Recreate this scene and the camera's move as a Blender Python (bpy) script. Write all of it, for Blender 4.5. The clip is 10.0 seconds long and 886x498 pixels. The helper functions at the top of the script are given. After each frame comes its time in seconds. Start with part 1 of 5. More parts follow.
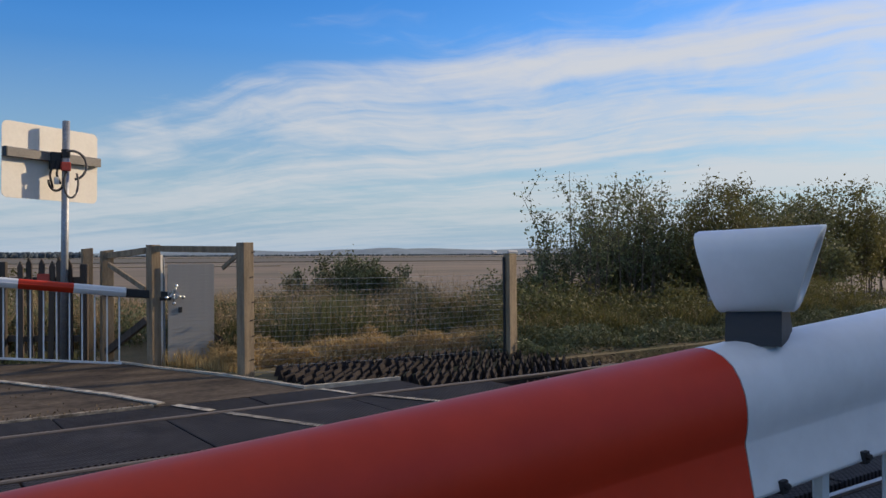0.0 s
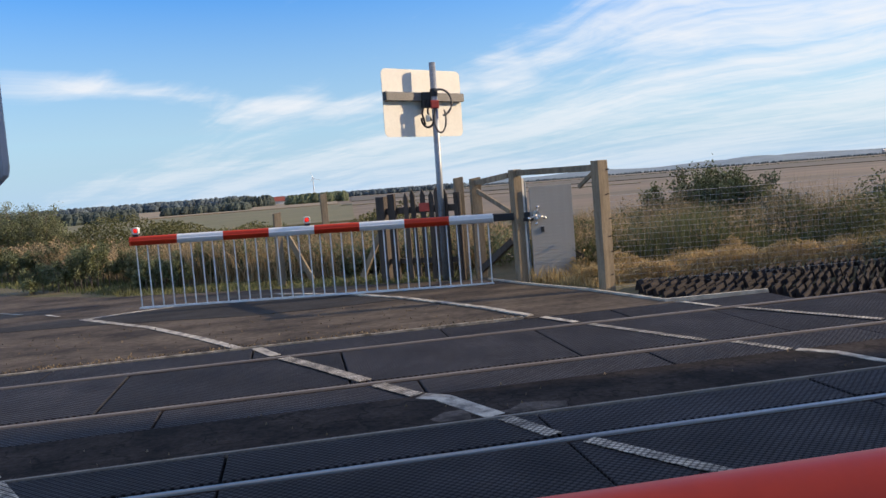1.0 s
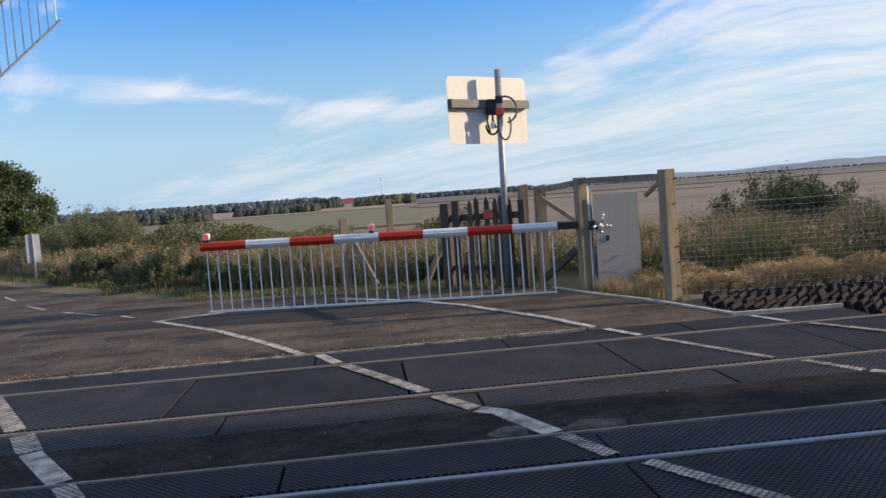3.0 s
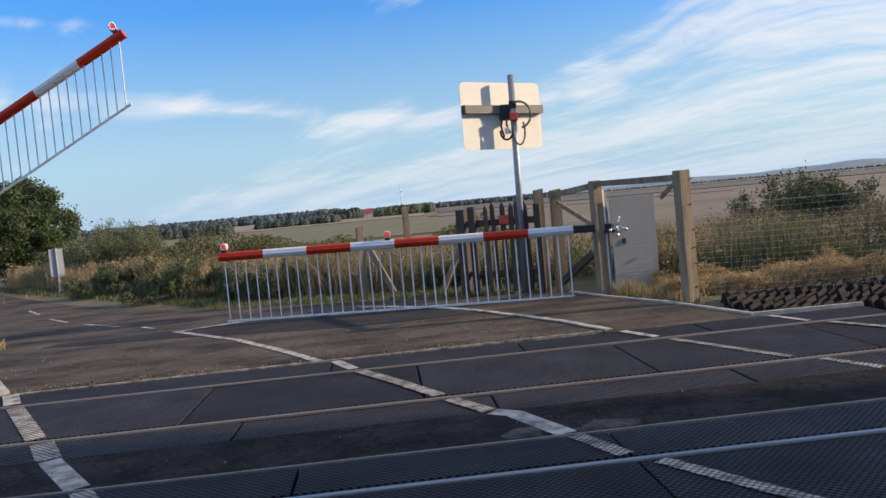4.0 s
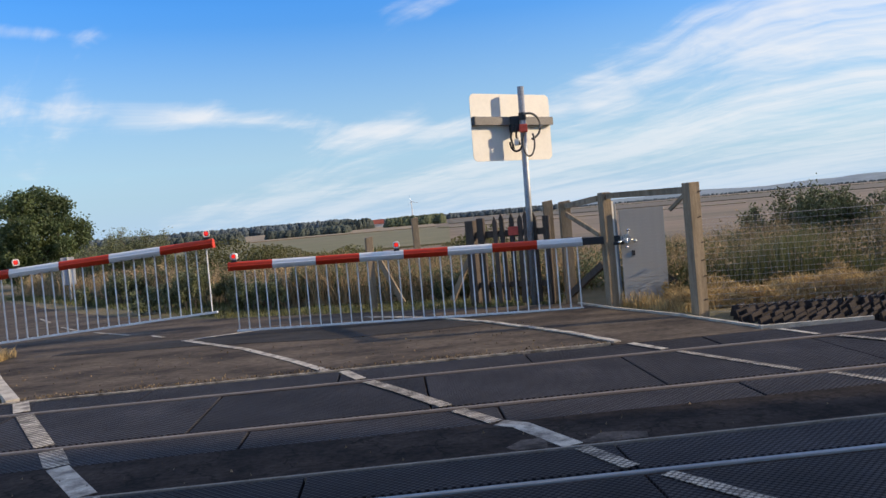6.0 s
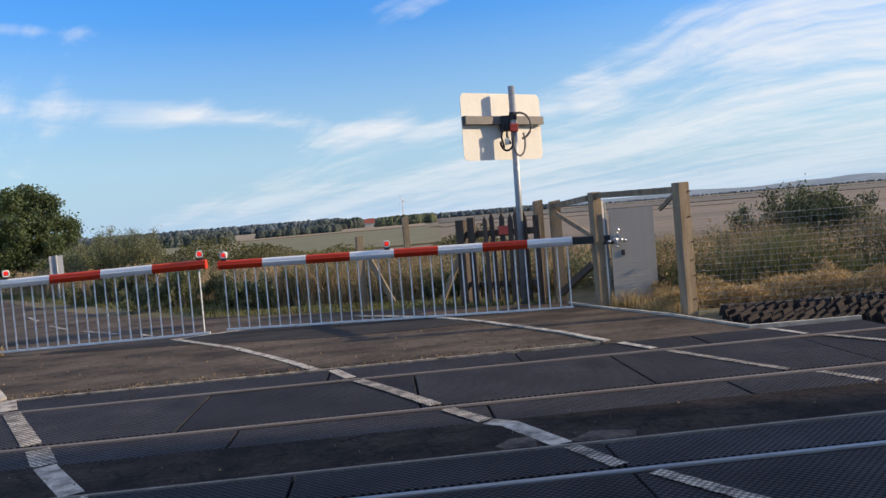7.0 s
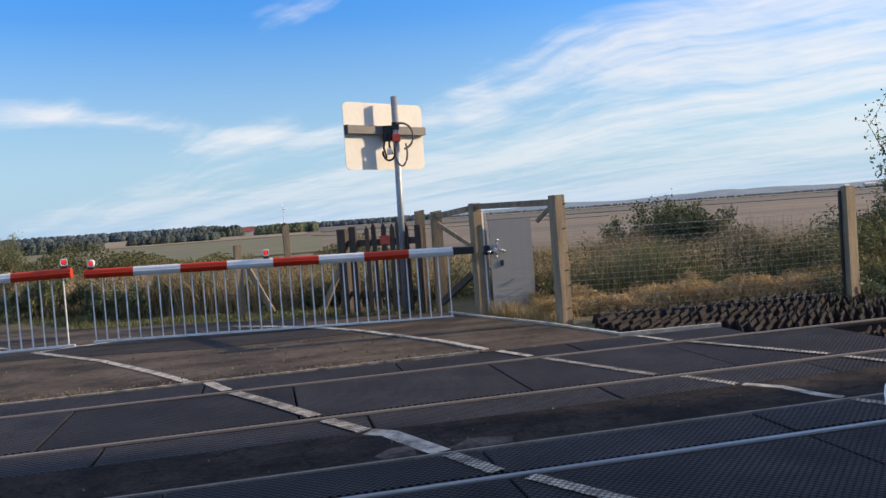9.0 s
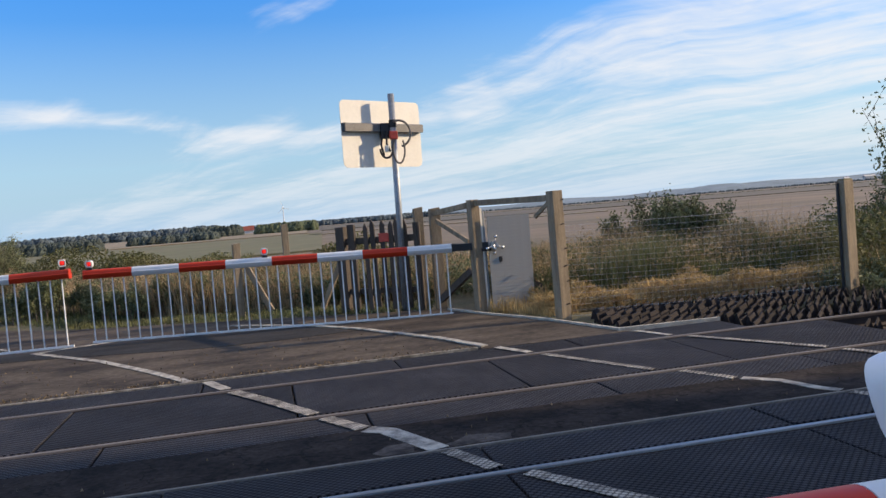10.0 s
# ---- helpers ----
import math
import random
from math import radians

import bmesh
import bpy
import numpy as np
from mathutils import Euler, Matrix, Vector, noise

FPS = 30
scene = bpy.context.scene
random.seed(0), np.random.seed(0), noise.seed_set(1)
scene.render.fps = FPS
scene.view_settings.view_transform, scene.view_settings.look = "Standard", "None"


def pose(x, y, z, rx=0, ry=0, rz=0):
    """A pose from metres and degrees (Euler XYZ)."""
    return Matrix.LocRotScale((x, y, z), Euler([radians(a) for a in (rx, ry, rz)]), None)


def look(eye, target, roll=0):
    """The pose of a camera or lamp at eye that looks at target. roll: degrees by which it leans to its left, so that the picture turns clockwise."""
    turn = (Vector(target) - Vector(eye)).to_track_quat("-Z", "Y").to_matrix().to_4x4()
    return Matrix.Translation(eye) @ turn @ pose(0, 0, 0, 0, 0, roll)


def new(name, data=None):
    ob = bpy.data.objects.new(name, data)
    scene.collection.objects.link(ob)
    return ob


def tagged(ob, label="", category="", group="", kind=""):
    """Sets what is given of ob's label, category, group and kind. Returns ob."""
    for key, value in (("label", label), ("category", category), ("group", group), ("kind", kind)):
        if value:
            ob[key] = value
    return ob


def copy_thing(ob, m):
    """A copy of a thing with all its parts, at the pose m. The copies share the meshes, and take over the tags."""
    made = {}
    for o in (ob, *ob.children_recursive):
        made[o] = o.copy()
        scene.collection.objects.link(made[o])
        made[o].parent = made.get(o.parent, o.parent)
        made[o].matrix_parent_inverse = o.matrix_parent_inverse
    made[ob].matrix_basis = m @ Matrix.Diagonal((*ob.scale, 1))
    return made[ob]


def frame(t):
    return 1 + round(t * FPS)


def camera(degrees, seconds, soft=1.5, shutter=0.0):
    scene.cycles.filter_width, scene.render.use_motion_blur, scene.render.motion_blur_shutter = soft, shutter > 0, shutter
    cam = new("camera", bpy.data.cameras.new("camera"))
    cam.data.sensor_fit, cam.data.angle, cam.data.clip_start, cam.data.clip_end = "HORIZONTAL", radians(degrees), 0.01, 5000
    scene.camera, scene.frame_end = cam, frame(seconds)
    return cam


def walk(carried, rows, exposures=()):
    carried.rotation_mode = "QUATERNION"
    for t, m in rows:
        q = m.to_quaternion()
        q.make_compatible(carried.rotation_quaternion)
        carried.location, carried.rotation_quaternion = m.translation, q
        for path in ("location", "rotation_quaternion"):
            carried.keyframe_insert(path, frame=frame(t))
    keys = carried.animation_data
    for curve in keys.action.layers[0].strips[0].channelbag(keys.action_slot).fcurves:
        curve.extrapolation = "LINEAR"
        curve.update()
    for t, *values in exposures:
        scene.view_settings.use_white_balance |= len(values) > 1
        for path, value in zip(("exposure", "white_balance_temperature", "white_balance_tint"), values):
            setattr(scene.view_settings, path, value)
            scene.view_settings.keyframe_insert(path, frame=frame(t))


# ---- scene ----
cam = camera(57.1, 10.0)
PATH = [
    (0, (0.63, 0.571, 1.526), (1.787, 2.203, 1.539), -0.3),
    (0.1, (0.566, 0.535, 1.524), (1.599, 2.247, 1.53), -0.7),
    (0.2, (0.574, 0.578, 1.517), (1.453, 2.374, 1.499), -0.7),
    (0.4, (0.591, 0.548, 1.522), (1.191, 2.454, 1.448), -2.0),
    (0.5, (0.574, 0.514, 1.514), (1.112, 2.439, 1.436), -2.6),
    (0.7, (0.61, 0.517, 1.517), (0.991, 2.477, 1.416), -3.5),
    (0.8, (0.564, 0.49, 1.519), (0.907, 2.458, 1.417), -3.9),
    (0.9, (0.603, 0.454, 1.513), (0.907, 2.428, 1.396), -4.3),
    (1, (0.638, 0.435, 1.496), (0.989, 2.398, 1.346), -4.5),
    (1.1, (0.642, 0.387, 1.509), (1.151, 2.312, 1.318), -3.4),
    (1.4, (0.659, 0.368, 1.536), (1.323, 2.246, 1.361), -2.9),
    (1.5, (0.646, 0.337, 1.549), (1.311, 2.216, 1.381), -3.2),
    (2, (0.691, 0.367, 1.544), (1.133, 2.313, 1.403), -2.4),
    (2.5, (0.714, 0.417, 1.557), (0.927, 2.402, 1.427), -4.2),
    (2.7, (0.688, 0.439, 1.581), (0.87, 2.427, 1.448), -4.1),
    (3.8, (0.754, 0.417, 1.511), (0.98, 2.401, 1.394), -4.7),
    (4, (0.759, 0.416, 1.52), (0.901, 2.408, 1.414), -5.3),
    (4.5, (0.772, 0.405, 1.521), (0.864, 2.402, 1.452), -5.6),
    (5, (0.776, 0.402, 1.512), (0.876, 2.398, 1.452), -5.5),
    (5.5, (0.775, 0.402, 1.516), (0.882, 2.398, 1.444), -5.2),
    (7, (0.783, 0.399, 1.511), (0.925, 2.393, 1.431), -4.8),
    (7.5, (0.784, 0.401, 1.503), (0.939, 2.393, 1.418), -5.0),
    (8, (0.811, 0.406, 1.501), (1.134, 2.377, 1.406), -4.4),
    (8.5, (0.785, 0.397, 1.511), (1.236, 2.343, 1.423), -4.0),
    (9, (0.794, 0.39, 1.511), (1.222, 2.342, 1.432), -4.1),
    (9.5, (0.807, 0.389, 1.506), (1.228, 2.343, 1.426), -4.4),
    (10, (0.82, 0.39, 1.506), (1.247, 2.342, 1.42), -4.7),
]
walk(cam, [(t, look(eye, target, roll)) for t, eye, target, roll in PATH],
     [(0.0, -0.4), (0.2, -0.35), (0.5, -0.1), (1.0, 0.10), (1.5, 0.02), (2.0, 0.08), (4.0, 0.05), (10.0, 0.05)])

# ---- world, sun, exposure ----
SUN_AZ, SUN_EL = radians(96.0), radians(21.0)      # azimuth from +y towards +x
world = bpy.data.worlds.new("sky")
scene.world = world
world.use_nodes = True
wn, wl = world.node_tree.nodes, world.node_tree.links
wn.clear()


def wmath(op, a, b=None, c=None, clamp=False):
    n = wn.new("ShaderNodeMath")
    n.operation = op
    n.use_clamp = clamp
    for i, s in enumerate((a, b, c)):
        if s is None:
            continue
        if isinstance(s, (int, float)):
            n.inputs[i].default_value = s
        else:
            wl.new(s, n.inputs[i])
    return n.outputs[0]


def build_sky():
    sky = wn.new("ShaderNodeTexSky")
    sky.sky_type = "NISHITA"
    sky.sun_disc = False
    sky.sun_elevation, sky.sun_rotation = SUN_EL, SUN_AZ
    sky.air_density, sky.dust_density, sky.ozone_density = 1.0, 0.30, 1.6
    hs = wn.new("ShaderNodeHueSaturation")
    hs.inputs["Saturation"].default_value = 1.55
    hs.inputs["Hue"].default_value = 0.518
    wl.new(sky.outputs[0], hs.inputs["Color"])
    gain = wn.new("ShaderNodeVectorMath")
    gain.operation = "SCALE"
    wl.new(hs.outputs[0], gain.inputs[0])
    tc = wn.new("ShaderNodeTexCoord")
    sep = wn.new("ShaderNodeSeparateXYZ")
    wl.new(tc.outputs["Generated"], sep.inputs[0])
    x, y, z = sep.outputs
    # clearer, brighter air with height
    wl.new(wmath("MULTIPLY_ADD", wmath("MINIMUM", wmath("MAXIMUM", z, 0.0), 0.26), 3.6 * SKY_GAIN, 0.55 * SKY_GAIN), gain.inputs["Scale"])
    den = wmath("ADD", wmath("MAXIMUM", z, 0.0), 0.08)
    px, py = wmath("DIVIDE", x, den), wmath("DIVIDE", y, den)
    # along (a) and across (c) the wind streaks, which run out towards azimuth -28 degrees
    a = wmath("SUBTRACT", wmath("MULTIPLY", py, 0.883), wmath("MULTIPLY", px, 0.469))
    c = wmath("ADD", wmath("MULTIPLY", px, 0.883), wmath("MULTIPLY", py, 0.469))
    az = wmath("MULTIPLY", wmath("ARCTAN2", x, y), 57.3)
    el = wmath("MULTIPLY", wmath("ARCSINE", z), 57.3)

    bend = wn.new("ShaderNodeTexNoise")
    bend.inputs["Scale"].default_value = 2.6
    bend.inputs["Detail"].default_value = 3
    wl.new(tc.outputs["Generated"], bend.inputs["Vector"])
    c_sheet = c
    c = wmath("ADD", c, wmath("MULTIPLY", wmath("SUBTRACT", bend.outputs[0], 0.5), 1.3))

    def bank(az0, el0, wide, high, amount, slope=0.0):
        """A soft bank of cloud about one direction, rising by slope to the east."""
        u = wmath("DIVIDE", wmath("SUBTRACT", az, az0), wide)
        mid = wmath("MULTIPLY_ADD", wmath("SUBTRACT", az, az0), slope, el0)
        v = wmath("DIVIDE", wmath("SUBTRACT", el, mid), high)
        r = wmath("ADD", wmath("MULTIPLY", wmath("MULTIPLY", u, u), wmath("MULTIPLY", u, u)), wmath("MULTIPLY", v, v))
        return wmath("MULTIPLY", wmath("EXPONENT", wmath("MULTIPLY", r, -1.0)), amount)

    def field(sa, sc, w, detail, rough, dist):
        v = wn.new("ShaderNodeCombineXYZ")
        wl.new(wmath("MULTIPLY", a, sa), v.inputs[0])
        wl.new(wmath("MULTIPLY", c, sc), v.inputs[1])
        v.inputs[2].default_value = w
        n = wn.new("ShaderNodeTexNoise")
        n.inputs["Scale"].default_value = 1.0
        n.inputs["Detail"].default_value = detail
        n.inputs["Roughness"].default_value = rough
        n.inputs["Distortion"].default_value = dist
        wl.new(v.outputs[0], n.inputs["Vector"])
        return n.outputs[0]

    streak = field(0.17, 1.05, 3.1, 8, 0.56, 0.4)
    wisps = field(0.6, 2.7, 8.7, 7, 0.58, 0.6)
    patch = field(0.35, 0.5, 5.2, 3, 0.5, 0.3)
    ripple = field(3.6, 3.2, 1.3, 4, 0.6, 0.6)
    d = wmath("ADD", wmath("MULTIPLY", streak, 0.75), wmath("MULTIPLY", wisps, 0.40))
    d = wmath("ADD", d, wmath("MULTIPLY", wmath("SUBTRACT", patch, 0.5), 0.55))
    d = wmath("ADD", d, wmath("MULTIPLY", wmath("SUBTRACT", ripple, 0.5), 0.26))
    # the sheet of cirrus lies to the east; to the west thin level banks and a few puffs only
    side = wn.new("ShaderNodeMapRange")
    side.interpolation_type = "SMOOTHSTEP"
    wl.new(c_sheet, side.inputs[0])
    for i, v in ((1, 1.9), (2, 3.3), (3, -0.17), (4, 0.13)):
        side.inputs[i].default_value = v
    d = wmath("ADD", d, side.outputs[0])
    for row in ((-20.0, 8.7, 17.0, 0.95, 0.165, -0.07), (-6.0, 7.2, 10.0, 0.6, 0.12, -0.13), (1.5, 6.2, 8.0, 0.8, 0.14, 0.0),
                (-23.0, 13.6, 5.5, 0.6, 0.24, -0.03), (4.0, 14.9, 7.0, 1.3, 0.12, 0.0),
                (14.9, 8.5, 1.6, 0.45, 0.16, 0.0), (15.8, 6.6, 1.9, 0.6, 0.14, 0.0)):
        d = wmath("ADD", d, bank(*row))
    # unseen cirrus thickens overhead, added to whiten and lift the skylight
    fill_veil = wn.new("ShaderNodeMapRange")
    wl.new(z, fill_veil.inputs[0])
    for i, v in ((1, 0.33), (2, 0.55), (3, 0.0), (4, 0.31)):
        fill_veil.inputs[i].default_value = v
    d = wmath("ADD", d, fill_veil.outputs[0])
    cover = wn.new("ShaderNodeMapRange")
    cover.interpolation_type = "SMOOTHSTEP"
    wl.new(d, cover.inputs[0])
    for i, v in ((1, 0.50), (2, 0.85), (3, 0.0), (4, 0.97)):
        cover.inputs[i].default_value = v
    haze = wn.new("ShaderNodeMapRange")
    wl.new(z, haze.inputs[0])
    for i, v in ((1, 0.0), (2, 0.24), (3, 0.85), (4, 0.0)):
        haze.inputs[i].default_value = v
    hazed = wn.new("ShaderNodeMix")
    hazed.data_type = "RGBA"
    wl.new(haze.outputs[0], hazed.inputs[0])
    wl.new(gain.outputs[0], hazed.inputs[6])
    hazed.inputs[7].default_value = (0.42, 0.64, 0.93, 1)
    mix = wn.new("ShaderNodeMix")
    mix.data_type = "RGBA"
    fade = wn.new("ShaderNodeMapRange")
    wl.new(z, fade.inputs[0])
    for i, v in ((1, 0.0), (2, 0.13), (3, 0.35), (4, 0.94)):
        fade.inputs[i].default_value = v
    wl.new(wmath("MULTIPLY", cover.outputs[0], fade.outputs[0]), mix.inputs[0])
    wl.new(hazed.outputs[2], mix.inputs[6])
    mix.inputs[7].default_value = (0.86, 0.87, 0.90, 1)
    bg = wn.new("ShaderNodeBackground")
    bg.inputs["Strength"].default_value = 1.0
    wl.new(mix.outputs[2], bg.inputs["Color"])
    out = wn.new("ShaderNodeOutputWorld")
    wl.new(bg.outputs[0], out.inputs[0])


SKY_GAIN = 0.145
build_sky()
sun = new("sun", bpy.data.lights.new("sun", "SUN"))
sun.data.energy, sun.data.angle, sun.data.color = 5.0, radians(0.53), (1.0, 0.77, 0.52)
sun_dir = Vector((math.sin(SUN_AZ) * math.cos(SUN_EL), math.cos(SUN_AZ) * math.cos(SUN_EL), math.sin(SUN_EL)))
sun.matrix_world = look(sun_dir * 60, (0, 0, 0))


# ---- materials ----
def material(name, base, rough=0.7, metal=0.0, second=None, scale=6.0, amount=0.5, fine=60.0, bump=0.3, depth=0.01,
             piece=0.0, island=0.0, glow=0.0, transl=0.0, stretch=(1, 1, 1), spec=0.5, grain=1.0):
    """base mixed with a second colour by coarse and fine noise; relief by bump; piece and island vary the value."""
    m = bpy.data.materials.new(name)
    m.use_nodes = True
    n, l = m.node_tree.nodes, m.node_tree.links
    b = n["Principled BSDF"]
    b.inputs["Roughness"].default_value, b.inputs["Metallic"].default_value = rough, metal
    b.inputs["Specular IOR Level"].default_value = spec
    tc, mp = n.new("ShaderNodeTexCoord"), n.new("ShaderNodeMapping")
    mp.inputs["Scale"].default_value = stretch
    l.new(tc.outputs["Object"], mp.inputs[0])
    n1, n2 = n.new("ShaderNodeTexNoise"), n.new("ShaderNodeTexNoise")
    for q, s, d in ((n1, scale, 5), (n2, fine, 3)):
        q.inputs["Scale"].default_value, q.inputs["Detail"].default_value = s, d
        q.inputs["Roughness"].default_value = 0.62
        l.new(mp.outputs[0], q.inputs["Vector"])
    ramp = n.new("ShaderNodeMapRange")
    l.new(n1.outputs[0], ramp.inputs[0])
    for i, v in ((1, 0.38), (2, 0.66), (3, 0.0), (4, amount)):
        ramp.inputs[i].default_value = v
    mix = n.new("ShaderNodeMix")
    mix.data_type = "RGBA"
    l.new(ramp.outputs[0], mix.inputs[0])
    second = second or tuple(c * 0.55 for c in base)
    mix.inputs[6].default_value, mix.inputs[7].default_value = (*base, 1), (*second, 1)
    val = n.new("ShaderNodeMapRange")
    l.new(n2.outputs[0], val.inputs[0])
    for i, v in ((1, 0.3), (2, 0.7), (3, 1 - 0.22 * grain), (4, 1 + 0.2 * grain)):
        val.inputs[i].default_value = v
    hs = n.new("ShaderNodeHueSaturation")
    l.new(mix.outputs[2], hs.inputs["Color"])
    value = val.outputs[0]
    for amount_of, socket in ((piece, n.new("ShaderNodeObjectInfo").outputs["Random"]),
                              (island, n.new("ShaderNodeNewGeometry").outputs["Random Per Island"])):
        if amount_of:
            r = n.new("ShaderNodeMapRange")
            l.new(socket, r.inputs[0])
            r.inputs[3].default_value, r.inputs[4].default_value = 1 - amount_of, 1 + amount_of
            mul = n.new("ShaderNodeMath")
            mul.operation = "MULTIPLY"
            l.new(value, mul.inputs[0])
            l.new(r.outputs[0], mul.inputs[1])
            value = mul.outputs[0]
    l.new(value, hs.inputs["Value"])
    l.new(hs.outputs[0], b.inputs["Base Color"])
    if bump:
        bp = n.new("ShaderNodeBump")
        bp.inputs["Strength"].default_value, bp.inputs["Distance"].default_value = bump, depth
        l.new(n2.outputs[0], bp.inputs["Height"])
        l.new(bp.outputs[0], b.inputs["Normal"])
    rr = n.new("ShaderNodeMapRange")
    l.new(n1.outputs[0], rr.inputs[0])
    rr.inputs[3].default_value, rr.inputs[4].default_value = max(rough - 0.1, 0.04), min(rough + 0.12, 1)
    l.new(rr.outputs[0], b.inputs["Roughness"])
    if glow:
        b.inputs["Emission Color"].default_value = (*base, 1)
        b.inputs["Emission Strength"].default_value = glow
    if transl:
        t = n.new("ShaderNodeBsdfTranslucent")
        l.new(hs.outputs[0], t.inputs["Color"])
        ms = n.new("ShaderNodeMixShader")
        ms.inputs[0].default_value = transl
        l.new(b.outputs[0], ms.inputs[1])
        l.new(t.outputs[0], ms.inputs[2])
        l.new(ms.outputs[0], n["Material Output"].inputs[0])
    return m


def studs(m, top, groove, strength):
    """A moulded non-slip pattern of small studs: scuffed tops, grooves darkened in colour for shade, on paint for wear
    too.
    """
    n, l = m.node_tree.nodes, m.node_tree.links
    tc = n.new("ShaderNodeTexCoord")
    v = n.new("ShaderNodeTexVoronoi")
    v.inputs["Scale"].default_value = 28
    v.inputs["Randomness"].default_value = 0.0
    mp = n.new("ShaderNodeMapping")
    mp.inputs["Rotation"].default_value = (0, 0, radians(45))
    mp.inputs["Scale"].default_value = (1.0, 1.0, 0.02)
    l.new(tc.outputs["Object"], mp.inputs[0])
    l.new(mp.outputs[0], v.inputs["Vector"])
    bp = n.new("ShaderNodeBump")
    bp.inputs["Strength"].default_value, bp.inputs["Distance"].default_value = strength, 0.012
    bp.invert = True
    l.new(v.outputs["Distance"], bp.inputs["Height"])
    bsdf = n["Principled BSDF"]
    l.new(bp.outputs[0], bsdf.inputs["Normal"])
    # wear: some stretches keep their studs, others are scrubbed flat
    worn = n.new("ShaderNodeTexNoise")
    worn.inputs["Scale"].default_value, worn.inputs["Detail"].default_value = 1.6, 4
    l.new(tc.outputs["Object"], worn.inputs["Vector"])
    # tone follows stud depth: groove shade is painted into the base colour
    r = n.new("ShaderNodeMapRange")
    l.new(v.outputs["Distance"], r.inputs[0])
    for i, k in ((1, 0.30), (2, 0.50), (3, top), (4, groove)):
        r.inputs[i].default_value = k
    spread = n.new("ShaderNodeMapRange")
    l.new(worn.outputs[0], spread.inputs[0])
    for i, k in ((1, 0.35), (2, 0.65), (3, 0.72), (4, 1.25)):
        spread.inputs[i].default_value = k
    both = n.new("ShaderNodeMath")
    both.operation = "MULTIPLY"
    l.new(r.outputs[0], both.inputs[0])
    l.new(spread.outputs[0], both.inputs[1])
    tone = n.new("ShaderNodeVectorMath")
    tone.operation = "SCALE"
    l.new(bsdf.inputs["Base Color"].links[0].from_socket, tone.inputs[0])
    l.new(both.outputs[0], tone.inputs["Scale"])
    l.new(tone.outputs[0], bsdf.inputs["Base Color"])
    return m


def cracked(m, scale, width):
    """Dark branching cracks in a worn surface."""
    n, l = m.node_tree.nodes, m.node_tree.links
    b = n["Principled BSDF"]
    src = b.inputs["Base Color"].links[0].from_socket
    tc, v = n.new("ShaderNodeTexCoord"), n.new("ShaderNodeTexVoronoi")
    v.feature = "DISTANCE_TO_EDGE"
    v.inputs["Scale"].default_value = scale
    wob = n.new("ShaderNodeTexNoise")
    wob.inputs["Scale"].default_value, wob.inputs["Detail"].default_value = 3.0, 5
    l.new(tc.outputs["Object"], wob.inputs["Vector"])
    add = n.new("ShaderNodeMixRGB")
    add.blend_type = "LINEAR_LIGHT"
    add.inputs[0].default_value = 0.35
    l.new(tc.outputs["Object"], add.inputs[1])
    l.new(wob.outputs["Color"], add.inputs[2])
    l.new(add.outputs[0], v.inputs["Vector"])
    r = n.new("ShaderNodeMapRange")
    l.new(v.outputs["Distance"], r.inputs[0])
    r.inputs[1].default_value, r.inputs[2].default_value, r.inputs[3].default_value, r.inputs[4].default_value = 0.0, width, 0.75, 0.0
    mix = n.new("ShaderNodeMix")
    mix.data_type = "RGBA"
    l.new(r.outputs[0], mix.inputs[0])
    l.new(src, mix.inputs[6])
    mix.inputs[7].default_value = (0.008, 0.007, 0.006, 1)
    l.new(mix.outputs[2], b.inputs["Base Color"])
    return m


